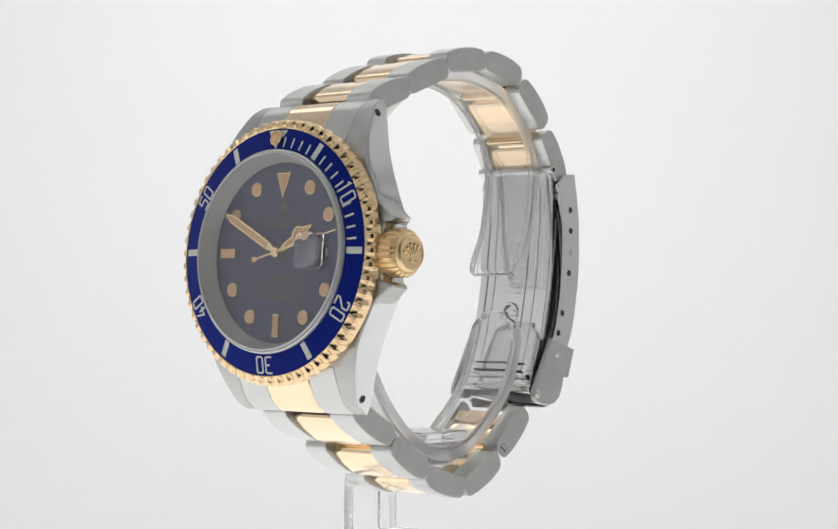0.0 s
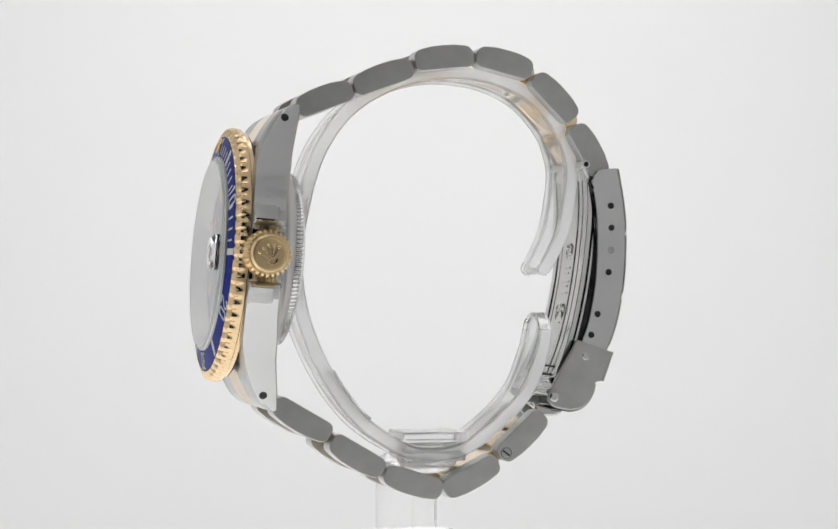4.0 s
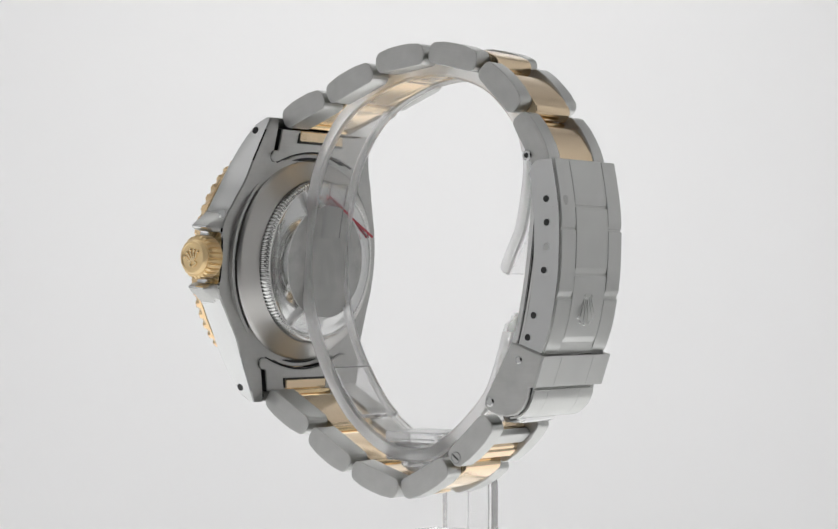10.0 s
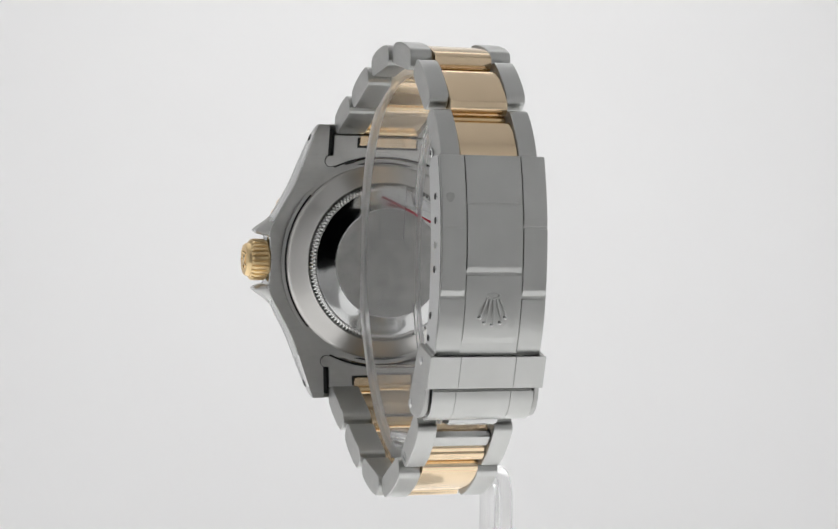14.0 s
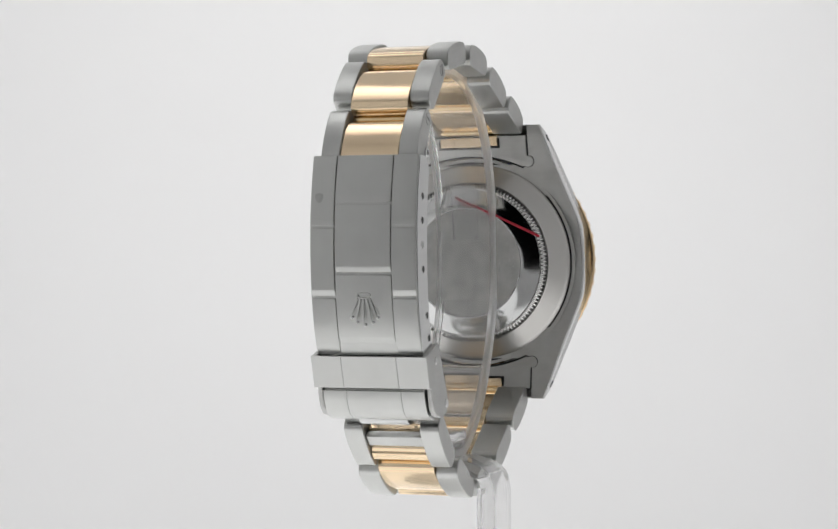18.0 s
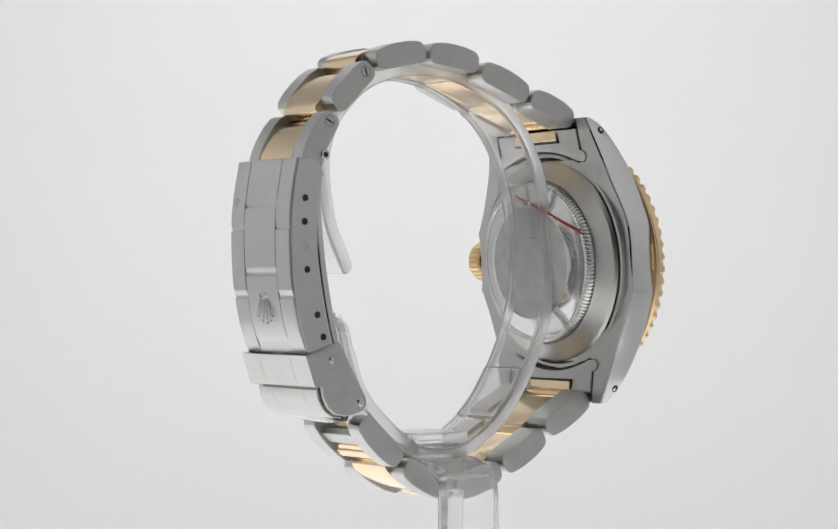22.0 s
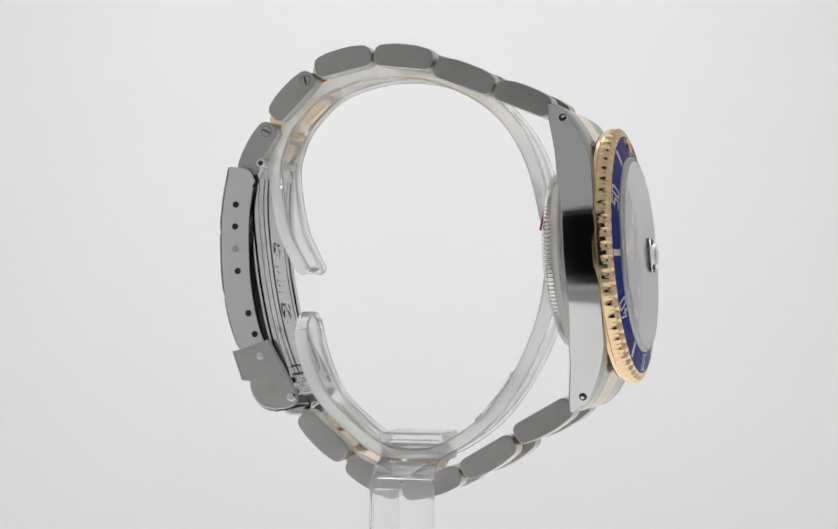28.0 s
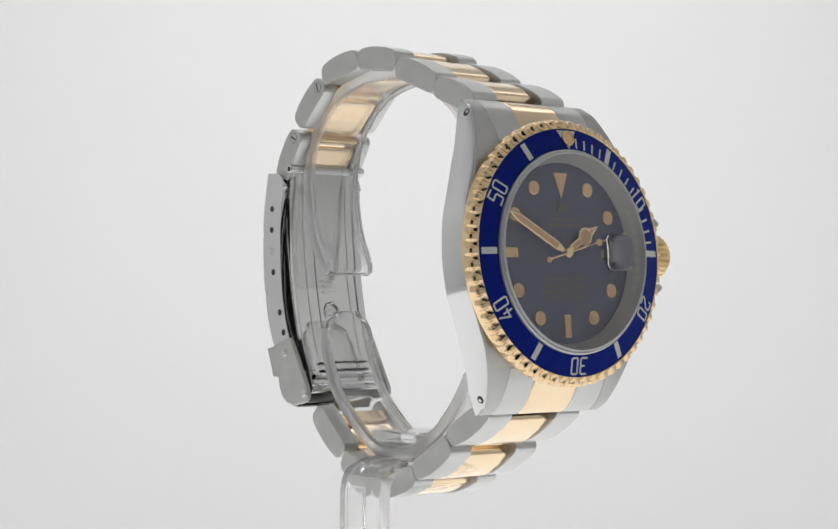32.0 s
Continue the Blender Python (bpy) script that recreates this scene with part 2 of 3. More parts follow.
def guarded_ring(xo, xb, f, b, c=0.35):
    """As edge_ring on the crown's side: the guards stand out in front only, the rim behind them runs on."""
    return [(xo - c * 1.6, f), (xo - c * 0.5, f + c * 0.5), (xo, f + c * 1.6), (xo, -1.5), (xo - 0.3 * (xo - xb), -0.9), (xb, -0.1), (xb, b - c * 0.6), (xb - c * 0.6, b)]


RIM = smooth_path([(0, 20.2), (2.0, 20.4), (4.4, 20.5), (6.0, 20.1), (7.6, 19.3), (8.5, 18.9), (10, 18.0), (12, 17.1)], 4)


def build_case():
    rings = []
    for i in range(137):
        z = -17 + 34 * i / 136
        f, b = at(FRONT, abs(z)), at(BACK, abs(z))
        right, left = at(THREE, abs(z)), -at(NINE, abs(z))
        ri = min(math.sqrt(18.4 ** 2 - z * z), right - 1.2, -left - 1.2)
        ring = [(ri, -2.4), (ri, f)] + guarded_ring(right, min(right, at(RIM, abs(z))) if abs(z) < 10 else right, f, b) + edge_ring(0, left, f, b)[::-1] + [(-ri, f), (-ri, -2.4)]
        rings.append([(x, y, z) for x, y in ring])
    flank = lambda f: abs(f.normal.x) > 0.7
    case = part("case", sweep_rings(rings), STEEL_SIDE, watch, "steel watch case with polished flanks and crown guards", HEAD, 25, STEEL_FLANK, flank)
    for sg in (1, -1):
        for sx, table in ((1, THREE), (-1, NINE)):
            rings = []
            for i in range(15):
                z = 17 + 6.9 * i / 14
                f, b = at(FRONT, z), at(BACK, z)
                xi, xo = sx * (10.55 if sx > 0 else 10.4), sx * at(table, z)
                rings.append([(x, y, sg * z) for x, y in [(xi, b), (xi, f)] + edge_ring(xi, xo, f, b)])
            lug = part("lug", sweep_rings(rings), STEEL_SIDE, watch, "curved steel lug with a drilled hole", HEAD, 25, STEEL_FLANK, flank)
            lean = radians(19)
            out, along = Vector((sx * math.cos(lean), 0, sg * math.sin(lean))), Vector((-sx * math.sin(lean), 0, sg * math.cos(lean)))
            m = HEAD @ frame3((sx * at(table, 21.6), -0.1, sg * 21.6), along, out, (0, sx * sg, 0))
            # flat near-black disc on the uncut lug, the hole's shade as colour
            part("lug_hole_shade", lathe([(0, 0.02), (0.62, 0.02), (0.64, -0.4)], 20), DARK, lug, "", m)
            if sx < 0:
                part("spring_bar_end", lathe([(0, 0.10), (0.2, 0.09), (0.3, 0.04), (0.3, -0.2)], 16), STEEL_POLISHED, lug, "", m @ pose(0.1, 0, 0.1))
    # case back: turned ring, dark joint, fluted ring, polished slope, flat
    part("joint_shadow_ring", lathe([(18.3, 0.2), (18.3, 0.95), (17.75, 0.95), (17.75, 0.2)], 120), STEEL_SIDE, watch, "raised rim round the case back", HEAD)
    # near-black ring inside the rim
    part("case_back_dark_ring", lathe([(17.8, 0.3), (17.8, 0.75), (17.3, 0.75)], 120), DARK, watch, "", HEAD)
    part("case_back_ring", lathe([(17.4, 0.3), (17.4, 1.15), (17.1, 1.5), (16.8, 1.7), (14.5, 2.9), (14.15, 3.2), (14.0, 3.1)], 120), STEEL_BACK, watch, "turned steel ring of the case back", HEAD)
    flute = lambda a, r, y: (r + 0.24 * max(-0.6, min(1.0, 1.5 * math.sin(a * 132))) * (1 if y < 4.35 else 0.2), y)
    back = part("case_back", lathe([(13.95, 2.9), (13.72, 3.9), (13.5, 4.25), (13.2, 4.5), (12.9, 4.5)], 1056, flute), STEEL_BLADE, watch, "fluted steel edge of the screwed case back", HEAD, 40)
    part("polished_slope", lathe([(13.0, 4.42), (12.7, 4.56), (11.6, 4.78), (10.4, 5.2), (9.8, 5.5), (9.6, 5.5)], 120), STEEL_POLISHED, back, "", HEAD)
    part("centre_disc", lathe([(9.65, 5.4), (9.6, 5.48), (0, 5.48)], 96), STEEL_FILM, back, "", HEAD)
    # worn engraving on the back, not to be read
    for k, (x, z, w) in enumerate(((-8.4, 0.6, 2.6), (-7.7, 0.2, 2.2), (-5.9, -0.4, 2.4))):
        part("worn_engraving", box(-0.16, 0.16, 5.44, 5.495, -w / 2, w / 2), DARK_SCUFF, back, "", HEAD @ Matrix.Translation((x, 0, z)))
    a, b = Vector((1.6, 5.9, 11.6)), Vector((-13.0, 4.8, 4.6))
    d = b - a
    side = Vector((0, 1, 0)).cross(d).normalized()
    up = d.normalized().cross(side)
    part("red_line", box(-d.length / 2, d.length / 2, -0.15, 0.15, -0.2, 0.2, 0.08), RED, watch, "thin red line across the case back film", HEAD @ frame3((a + b) / 2, d.normalized(), up, side))


def build_bezel():
    def coin(a, r, y):
        """Sixty round scoops cut into the front corner of the rim, running out towards the case."""
        if r < 18.98:
            return r, y
        off = abs((a * 60 / (2 * math.pi)) % 1.0 - 0.5) * 2
        w = max(0.0, 1 - (off / 0.62) ** 2) ** 0.75
        deep = min(1.0, max(0.0, (-5.5 - y) / 0.9))
        lip = min(1.0, max(0.0, (-6.7 - y) / 0.3))
        return r - 0.42 * w * deep * (1 - 0.75 * lip), y + 0.42 * w * lip * min(1.0, (r - 18.9) / 0.5)
    bezel = part("bezel", lathe([(18.6, -4.2), (19.5, -4.2), (19.7, -4.35), (19.72, -4.98), (20.15, -5.04), (20.34, -5.2), (20.34, -5.5), (20.34, -5.8), (20.33, -6.1), (20.3, -6.4), (20.24, -6.65), (20.08, -6.85), (19.85, -7.0), (19.55, -7.12), (19.1, -7.32), (18.95, -7.36), (18.85, -7.3), (18.8, -6.8)], 1200, coin), GOLD_BEZEL, watch, "gold rotating bezel with a notched edge", HEAD, 35)
    # near-black ring painting the shade in the gap between bezel and case
    part("bezel_gap_shade", lathe([(18.5, -4.3), (19.45, -4.3), (19.45, -4.0), (18.5, -4.0)], 120), DARK, bezel, "", HEAD)
    part("bezel_insert", lathe([(18.85, -6.9), (18.8, -7.25), (18.6, -7.32), (15.75, -7.9), (15.6, -7.85), (15.5, -7.0)], 160), INSERT, bezel, "blue anodised bezel insert", HEAD)
    slope = math.atan2(0.58, 2.85)

    def on_insert(angle, r):
        """A frame on the insert: x clockwise, z outwards, y into the watch."""
        a = radians(angle)
        o = Vector((r * math.sin(a), -7.9 + (r - 15.75) * 0.2035 - 0.02, r * math.cos(a)))
        out = Vector((math.sin(a) * math.cos(slope), math.sin(slope), math.cos(a) * math.cos(slope)))
        clock = Vector((math.cos(a), 0, -math.sin(a)))
        return HEAD @ frame3(o, clock, out.cross(clock), out)
    for k in range(1, 60):
        if k % 10 == 5:
            part("bezel_bar", box(-0.5, 0.5, -0.03, 0.05, -1.4, 1.3, 0.05, 1), SILVER, bezel, "", on_insert(k * 6, 17.2))
        elif k < 15 and k % 10:
            part("minute_mark", box(-0.16, 0.16, -0.03, 0.05, -0.8, 0.8, 0.03, 1), SILVER, bezel, "", on_insert(k * 6, 16.7))
        elif k % 10 == 0:
            part("numeral", numeral(str(k)), SILVER, bezel, "", on_insert(k * 6, 17.2))
    part("bezel_triangle", prism([(-2.0, 1.45), (2.0, 1.45), (0.0, -1.5)], -0.03, 0.05, 0.03, 1), SILVER, bezel, "", on_insert(0, 17.1))
    part("pearl", lathe([(1.2, 0.1), (1.2, -0.3), (0.95, -0.42), (0.9, -0.3)], 32), GOLD, bezel, "", on_insert(0, 17.3))
    part("pearl_lume", lathe([(0.91, 0.0), (0.89, -0.32), (0.5, -0.5), (0, -0.56)], 32), LUME, bezel, "", on_insert(0, 17.3))


def build_dial():
    face = HEAD @ Matrix.Translation((0, -0.2, 0))
    dial = part("dial", lathe([(14.4, -4.7), (14.4, -5.0), (0, -5.0)], 96), DIAL, watch, "dark blue dial with cream markers", face)
    part("inner_ring", lathe([(15.14, -8.08), (15.05, -8.05), (13.8, -5.5), (13.9, -5.3)], 120), STEEL_INNER, watch, "bare steel ring inside the crystal", HEAD)
    crystal = part("crystal", lathe([(0, -8.12), (15.0, -8.12), (15.1, -8.2), (15.1, -8.5), (14.85, -8.7), (0, -8.7)], 128), GLASS, watch, "clear sapphire crystal", HEAD, 22, FROSTED, lambda f: abs(f.normal.y) < 0.95)
    part("tension_ring", lathe([(15.6, -7.5), (15.55, -8.2), (15.35, -8.35), (15.16, -8.3), (15.16, -7.9)], 120), STEEL_INNER, watch, "bright ring round the crystal", HEAD)
    cyclops = part("date_lens", lens_block(6.2, 12.0, -2.8, 2.8, 0.9, -8.72, 0.25, 7.5), GLASS, crystal, "", HEAD, 35)
    crystal.visible_shadow = cyclops.visible_shadow = False
    window = part("date_window", box(7.9, 10.3, -5.05, -4.9, -1.0, 1.0, 0.05, 1), DARK, dial, "", face)
    for x in (8.5, 9.65):
        part("date_digit", box(x - 0.32, x + 0.32, -5.09, -5.0, -0.62, 0.62, 0.02, 1), DATE, window, "", face)

    def marker(outline):
        surround = part("marker_frame", prism(outline, -5.32, -4.9, 0.06, 1), GOLD, dial, "", face)
        c = Vector((sum(p[0] for p in outline) / len(outline), sum(p[1] for p in outline) / len(outline)))
        inner = [tuple(c + (Vector(p) - c) * 0.86) for p in outline]
        part("hour_marker", prism(inner, -5.40, -4.95, 0.05, 1), LUME, dial, "", face)
    for h in range(1, 12):
        if h in (3, 6, 9):
            continue
        a = radians(h * 30)
        cx, cz = 11.35 * math.sin(a), 11.35 * math.cos(a)
        marker([(cx + 1.12 * math.cos(t * math.pi / 12), cz + 1.12 * math.sin(t * math.pi / 12)) for t in range(24)])
    marker([(-1.5, 12.3), (1.5, 12.3), (0, 8.2)])
    marker([(-0.7, -12.9), (0.7, -12.9), (0.7, -9.3), (-0.7, -9.3)])
    marker([(-12.9, -0.75), (-9.6, -0.75), (-9.6, 0.75), (-12.9, 0.75)])
    # printing too faint to read, as plain bars
    for z, w in ((5.2, 2.6), (4.3, 4.2), (-3.9, 4.0), (-4.9, 4.6), (-5.8, 5.0), (-6.7, 4.4)):
        part("dial_print", box(-w, w, -5.03, -4.98, z - 0.2, z + 0.2), PRINT, dial, "", face)
    part("dial_emblem", prism([(-0.7, 6.3), (0.7, 6.3), (0.9, 7.7), (0.4, 7.0), (0, 8.0), (-0.4, 7.0), (-0.9, 7.7)], -5.1, -4.98), PRINT, dial, "", face)
    # tiny unreadable engraving round the inner ring beside the date
    for k in range(9):
        a = radians(64 + k * 6)
        m = HEAD @ frame3((14.42 * math.sin(a), -6.95, 14.42 * math.cos(a)), (math.cos(a), 0, -math.sin(a)), Vector((-0.87 * math.sin(a), -0.48, -0.87 * math.cos(a))), Vector((-0.48 * math.sin(a), 0.87, -0.48 * math.cos(a))))
        part("ring_engraving", box(-0.5, 0.5, -0.03, 0.05, -0.35, 0.35), SILVER, dial, "", m)

    def pointer(name, angle, outline, y, label, lume=()):
        m = face @ Matrix.Rotation(radians(angle), 4, "Y")
        h = part(name, prism(outline, y - 0.12, y + 0.06, 0.05, 1), GOLD, watch, label, m)
        for o in lume:
            part("lume_inlay", prism(o, y - 0.17, y), LUME, h, "", m)
    circle = lambda r, z: [(r * math.sin(t * math.pi / 12), z + r * math.cos(t * math.pi / 12)) for t in range(24)]
    pointer("minute_hand", 298, [(-0.35, -0.6), (0.35, -0.6), (0.35, 1.0), (0.7, 2.2), (0.7, 11.2), (0, 13.4), (-0.7, 11.2), (-0.7, 2.2), (-0.35, 1.0)], -5.95, "gold minute hand with cream inlay",
            [[(-0.45, 2.2), (0.45, 2.2), (0.45, 11.0), (0, 12.5), (-0.45, 11.0)]])
    ho = [(0.35, -0.6), (0.35, 1.0), (0.6, 1.6), (0.6, 3.7)] + [(1.45 * math.cos(t), 5.0 + 1.45 * math.sin(t)) for t in [radians(-60 + 15 * i) for i in range(8)]] + [(0.75, 6.25)]
    ho = ho + [(0, 8.3)] + [(-x, z) for x, z in ho[::-1]]
    pointer("hour_hand", 59, ho, -5.65, "gold hour hand with a round cream disc", [circle(1.15, 5.0), [(-0.35, 1.7), (0.35, 1.7), (0.35, 3.6), (-0.35, 3.6)], [(-0.4, 6.3), (0.4, 6.3), (0, 7.7)]])
    pointer("second_hand", 75.5, [(-0.13, -4.4), (0.13, -4.4), (0.13, 13.0), (-0.13, 13.0)], -6.3, "thin gold seconds hand", [circle(0.55, 6.8), circle(0.45, -4.4)])
    part("hand_pin", disc(0.8, -6.55, -5.2, 24, 0.15), GOLD, watch, "", face)


def build_crown():
    mc = HEAD @ frame3((20.05, -2.7, 0), (0, 0, 1), (1, 0, 0), (0, 1, 0))
    knurl = lambda a, r, y: (r - (0.36 * max(0, math.cos(a * 26)) ** 0.6 if r > 3.4 and 0.5 < y < 3.3 else 0), y)
    crown = part("crown", lathe([(3.2, 0.1), (3.45, 0.4), (3.65, 0.7), (3.65, 2.6), (3.5, 3.0), (3.1, 3.3), (2.95, 3.3), (2.85, 3.8), (2.6, 4.1), (2.3, 4.15), (2.2, 4.05), (0, 4.05)], 416, knurl), GOLD_CROWN, watch, "fluted gold winding crown", mc, 40)
    part("crown_tube", lathe([(2.8, -1.6), (2.8, -0.3), (2.6, 0.1), (2.6, 0.6)], 48), STEEL_SIDE, watch, "polished steel tube behind the crown", mc)
    # near-black ring between tube and crown
    part("crown_dark_ring", lathe([(2.9, -0.35), (3.0, -0.3), (3.0, 0.05), (2.9, 0.1)], 48), DARK, watch, "", mc)
    # raised emblem, five points over an oval base, as the crown happens to be screwed down
    set_at = radians(109)
    foot = Vector((math.sin(set_at), 0, math.cos(set_at))) * -1.05
    for i in range(5):
        a = set_at + radians(-44 + 22 * i)
        dv = Vector((math.sin(a), 0, math.cos(a)))
        o = Vector((0, 4.12, 0)) + foot
        ln = 2.35 if i == 2 else 2.2
        part("emblem_point", box(0.35, ln, -0.12, 0.11, -0.17, 0.17, 0.1, 2), GOLD, crown, "", mc @ frame3(o, dv, Vector((0, 1, 0)), dv.cross(Vector((0, 1, 0)))))
        part("emblem_ball", lathe([(0.3, -0.1), (0.27, 0.08), (0.15, 0.2), (0, 0.24)], 12), GOLD, crown, "", mc @ Matrix.Translation(o + dv * ln))
    part("emblem_base", lathe([(0.5, -0.15), (0.55, 0.14), (0.85, 0.16), (0.95, -0.1)], 20), GOLD, crown, "", mc @ Matrix.Translation(Vector((0, 4.1, 0)) + foot * 1.15) @ Matrix.Rotation(set_at, 4, "Y") @ Matrix.Diagonal((1, 1, 0.5, 1)))


def build_end_links():
    turn = frame3((0, 0, 0), (0, 1, 0), (1, 0, 0), (0, 0, 1))

    def plate(grow):
        """Back plate of an end link: bowed round the case back, with a round ear at each corner; it sits off centre, away from the crown."""
        def side(edge, ear):
            half = [(edge + grow, 22.1 + grow), (edge + grow, 18.75), (edge + 0.12 + grow, 18.5)]
            return half + [(ear + (1.0 + grow) * math.cos(t), 17.6 + (1.0 + grow) * math.sin(t)) for t in [radians(62 - 15 * i) for i in range(13)]]
        arc = [(x, math.sqrt((18.75 - 3.5 * grow + 0.004 * x * x) ** 2 - x * x)) for x in [9.2 - 0.92 * i for i in range(21)]]
        return side(9.6, 10.0) + arc + [(-x, z) for x, z in side(10.15, 10.35)[::-1]]

    def settled(bm, sg):
        for v in bm.verts:
            v.co.y += at(BACK, abs(v.co.z))
            v.co.z *= sg
        return bm
    for sg in (1, -1):
        front = [(at(FRONT, z) - 0.04, z) for z in (17.0, 18.0, 19.0, 20.0, 21.0, 22.0, 22.8, 23.4, 23.9)] + [(1.6, 24.0), (0.1, 22.0), (-0.6, 17.4)]
        for name, x0, x1, mat, label in (("end_link", 4.75, 10.53, STEEL_BRUSHED, "brushed steel end link between the lugs"), ("end_link", -10.38, -4.75, STEEL_BRUSHED, "brushed steel end link between the lugs"),
                                         ("gold_end_link", -4.7, 4.7, GOLD_SATIN, "yellow gold middle of the end link")):
            part(name, prism([(y, sg * z) for y, z in front], x0, x1, 0.15, 1), mat, watch, label, HEAD @ turn, 22)
        back = part("end_link_back", settled(prism(plate(0.0), -0.9, 0.32, 0.1, 2, 50), sg), STEEL_SIDE, watch, "satin steel back plate of the end link", HEAD)
        # near-black sheets paint in the shade round the plate and beside the lug
        part("joint_shade", settled(prism(plate(0.09), -0.8, 0.03), sg), DARK, back, "", HEAD)
        part("lug_gap_shade", settled(prism([(9.5, 18.6), (10.56, 18.6), (10.56, 23.2), (9.5, 23.2)], -0.9, -0.7), sg), DARK, back, "", HEAD)
        part("gold_tab", box(-5.15, 5.15, 1.2, 2.75, sg * 21.2 - 0.85, sg * 21.2 + 0.85, 0.15), GOLD_SATIN, watch, "small gold tab on the end link", HEAD)
        # larger near-black box under the tab: shade of its slot as a dark outline
        part("tab_slot_shade", box(-5.45, 5.45, 1.2, 2.52, sg * 21.05 - 1.1, sg * 21.05 + 1.0, 0.05), DARK, watch, "", HEAD)


def rounded(x0, x1, z0, z1, r, n=5):
    out = []
    for cx, cz, s in ((x1 - r, z1 - r, 0), (x0 + r, z1 - r, 90), (x0 + r, z0 + r, 180), (x1 - r, z0 + r, 270)):
        out += [(cx + r * math.cos(radians(s + 90 * i / n)), cz + r * math.sin(radians(s + 90 * i / n))) for i in range(n + 1)]
    return out


def stroke(pts, wide, closed=False):
    """A flat bar of even width along a bent line of (x, z), with mitred corners."""
    p = [Vector(q) for q in pts]
    n = len(p)
    bm = bmesh.new()
    rows = []
    for i in range(n):
        d0 = (p[i] - p[i - 1]).normalized() if i or closed else (p[1] - p[0]).normalized()
        d1 = (p[(i + 1) % n] - p[i]).normalized() if i < n - 1 or closed else d0
        n0, n1 = Vector((-d0.y, d0.x)), Vector((-d1.y, d1.x))
        o = (n0 + n1) / (1 + n0.dot(n1)) * wide / 2
        rows.append([bm.verts.new((q.x, y, q.y)) for q, y in ((p[i] + o, -0.03), (p[i] - o, -0.03), (p[i] - o, 0.05), (p[i] + o, 0.05))])
    for i in range(n if closed else n - 1):
        a, b = rows[i], rows[(i + 1) % n]
        for k in range(4):
            bm.faces.new((a[k], a[(k + 1) % 4], b[(k + 1) % 4], b[k]))
    if not closed:
        bm.faces.new(rows[0])
        bm.faces.new(rows[-1][::-1])
    return bm


def numeral(text):
    """Square-cut diver's numerals, two to a mark, read along x with z up."""
    w, h, c, t = 0.6, 1.22, 0.2, 0.29
    forms = {
        "0": [([(-w + c, h), (w - c, h), (w, h - c), (w, c - h), (w - c, -h), (c - w, -h), (-w, c - h), (-w, h - c)], True)],
        "1": [([(-0.3, h - 0.35), (0.1, h - 0.02), (0.1, -h - 0.13)], False)],
        "2": [([(-w, h - 0.55), (-w, h - c), (c - w, h), (w - c, h), (w, h - c), (w, 0.3), (-w, -0.75), (-w, -h), (w + 0.1, -h)], False)],
        "3": [([(-w - 0.1, h), (w - c, h), (w, h - c), (w, c), (w - c, 0.0), (w, -c), (w, c - h), (w - c, -h), (-w - 0.1, -h)], False), ([(w - c - 0.15, 0.0), (-0.25, 0.0)], False)],
        "4": [([(0.15, h + 0.1), (-w, -0.5), (w + 0.2, -0.5)], False), ([(0.3, 0.35), (0.3, -0.36)], False), ([(0.3, -0.64), (0.3, -h - 0.13)], False)],
        "5": [([(w + 0.1, h), (-w, h), (-w, 0.18), (w - c, 0.18), (w, 0.18 - c), (w, c - h), (w - c, -h), (-w - 0.1, -h)], False)]}
    return join(*[moved(stroke(pts, t, closed), pose(dx, 0, 0)) for dx, ch in zip((-0.93, 0.93), text) for pts, closed in forms[ch]])


def lens_block(x0, x1, z0, z1, r, y, low, bend):
    """A rounded block standing on y, low at its corners, its top part of a sphere of radius bend."""
    o = [Vector(q) for q in rounded(x0, x1, z0, z1, r)]
    c = Vector(((x0 + x1) / 2, (z0 + z1) / 2))
    far = max((p - c).length for p in o)
    top = lambda p: y - low - (far ** 2 - (p - c).length ** 2) / (2 * bend)
    bm = bmesh.new()
    rings = [[bm.verts.new((p.x, y, p.y)) for p in o]]
    for k in (1.0, 0.97, 0.9, 0.8, 0.7, 0.6, 0.5, 0.4, 0.3, 0.2, 0.1):
        lift = 0.09 if k == 1.0 else 0.02 if k == 0.97 else 0.0
        rings.append([bm.verts.new((q.x, top(q) + lift, q.y)) for q in (c + (p - c) * k for p in o)])
    n = len(o)
    for p, q in zip(rings, rings[1:]):
        for i in range(n):
            bm.faces.new((p[i], p[(i + 1) % n], q[(i + 1) % n], q[i]))
    bm.faces.new(rings[0])
    bm.faces.new(rings[-1][::-1])
    return bm


build_case()
build_bezel()
build_dial()
build_crown()
build_end_links()

# bracelet rows: ends of the row's middle line (x, z) and half width, from the case to the clasp
TOP = [((-23.2, 29.3), (-14.4, 32.7), 9.7), ((-13.9, 33.0), (-4.4, 36.6), 9.25), ((-3.8, 37.6), (5.9, 38.7), 8.8), ((6.7, 38.9), (16.1, 36.7), 8.3), ((16.9, 35.8), (23.6, 29.1), 7.8), ((23.9, 27.9), (28.6, 19.8), 7.7)]
BOTTOM = [((-26.6, -17.2), (-17.8, -22.3), 9.7), ((-17.4, -23.2), (-9.1, -28.1), 9.25), ((-8.6, -28.6), (0.8, -31.5), 8.8), ((1.5, -31.7), (10.4, -27.1), 8.3), ((11.1, -26.4), (18.4, -19.6), 7.8)]


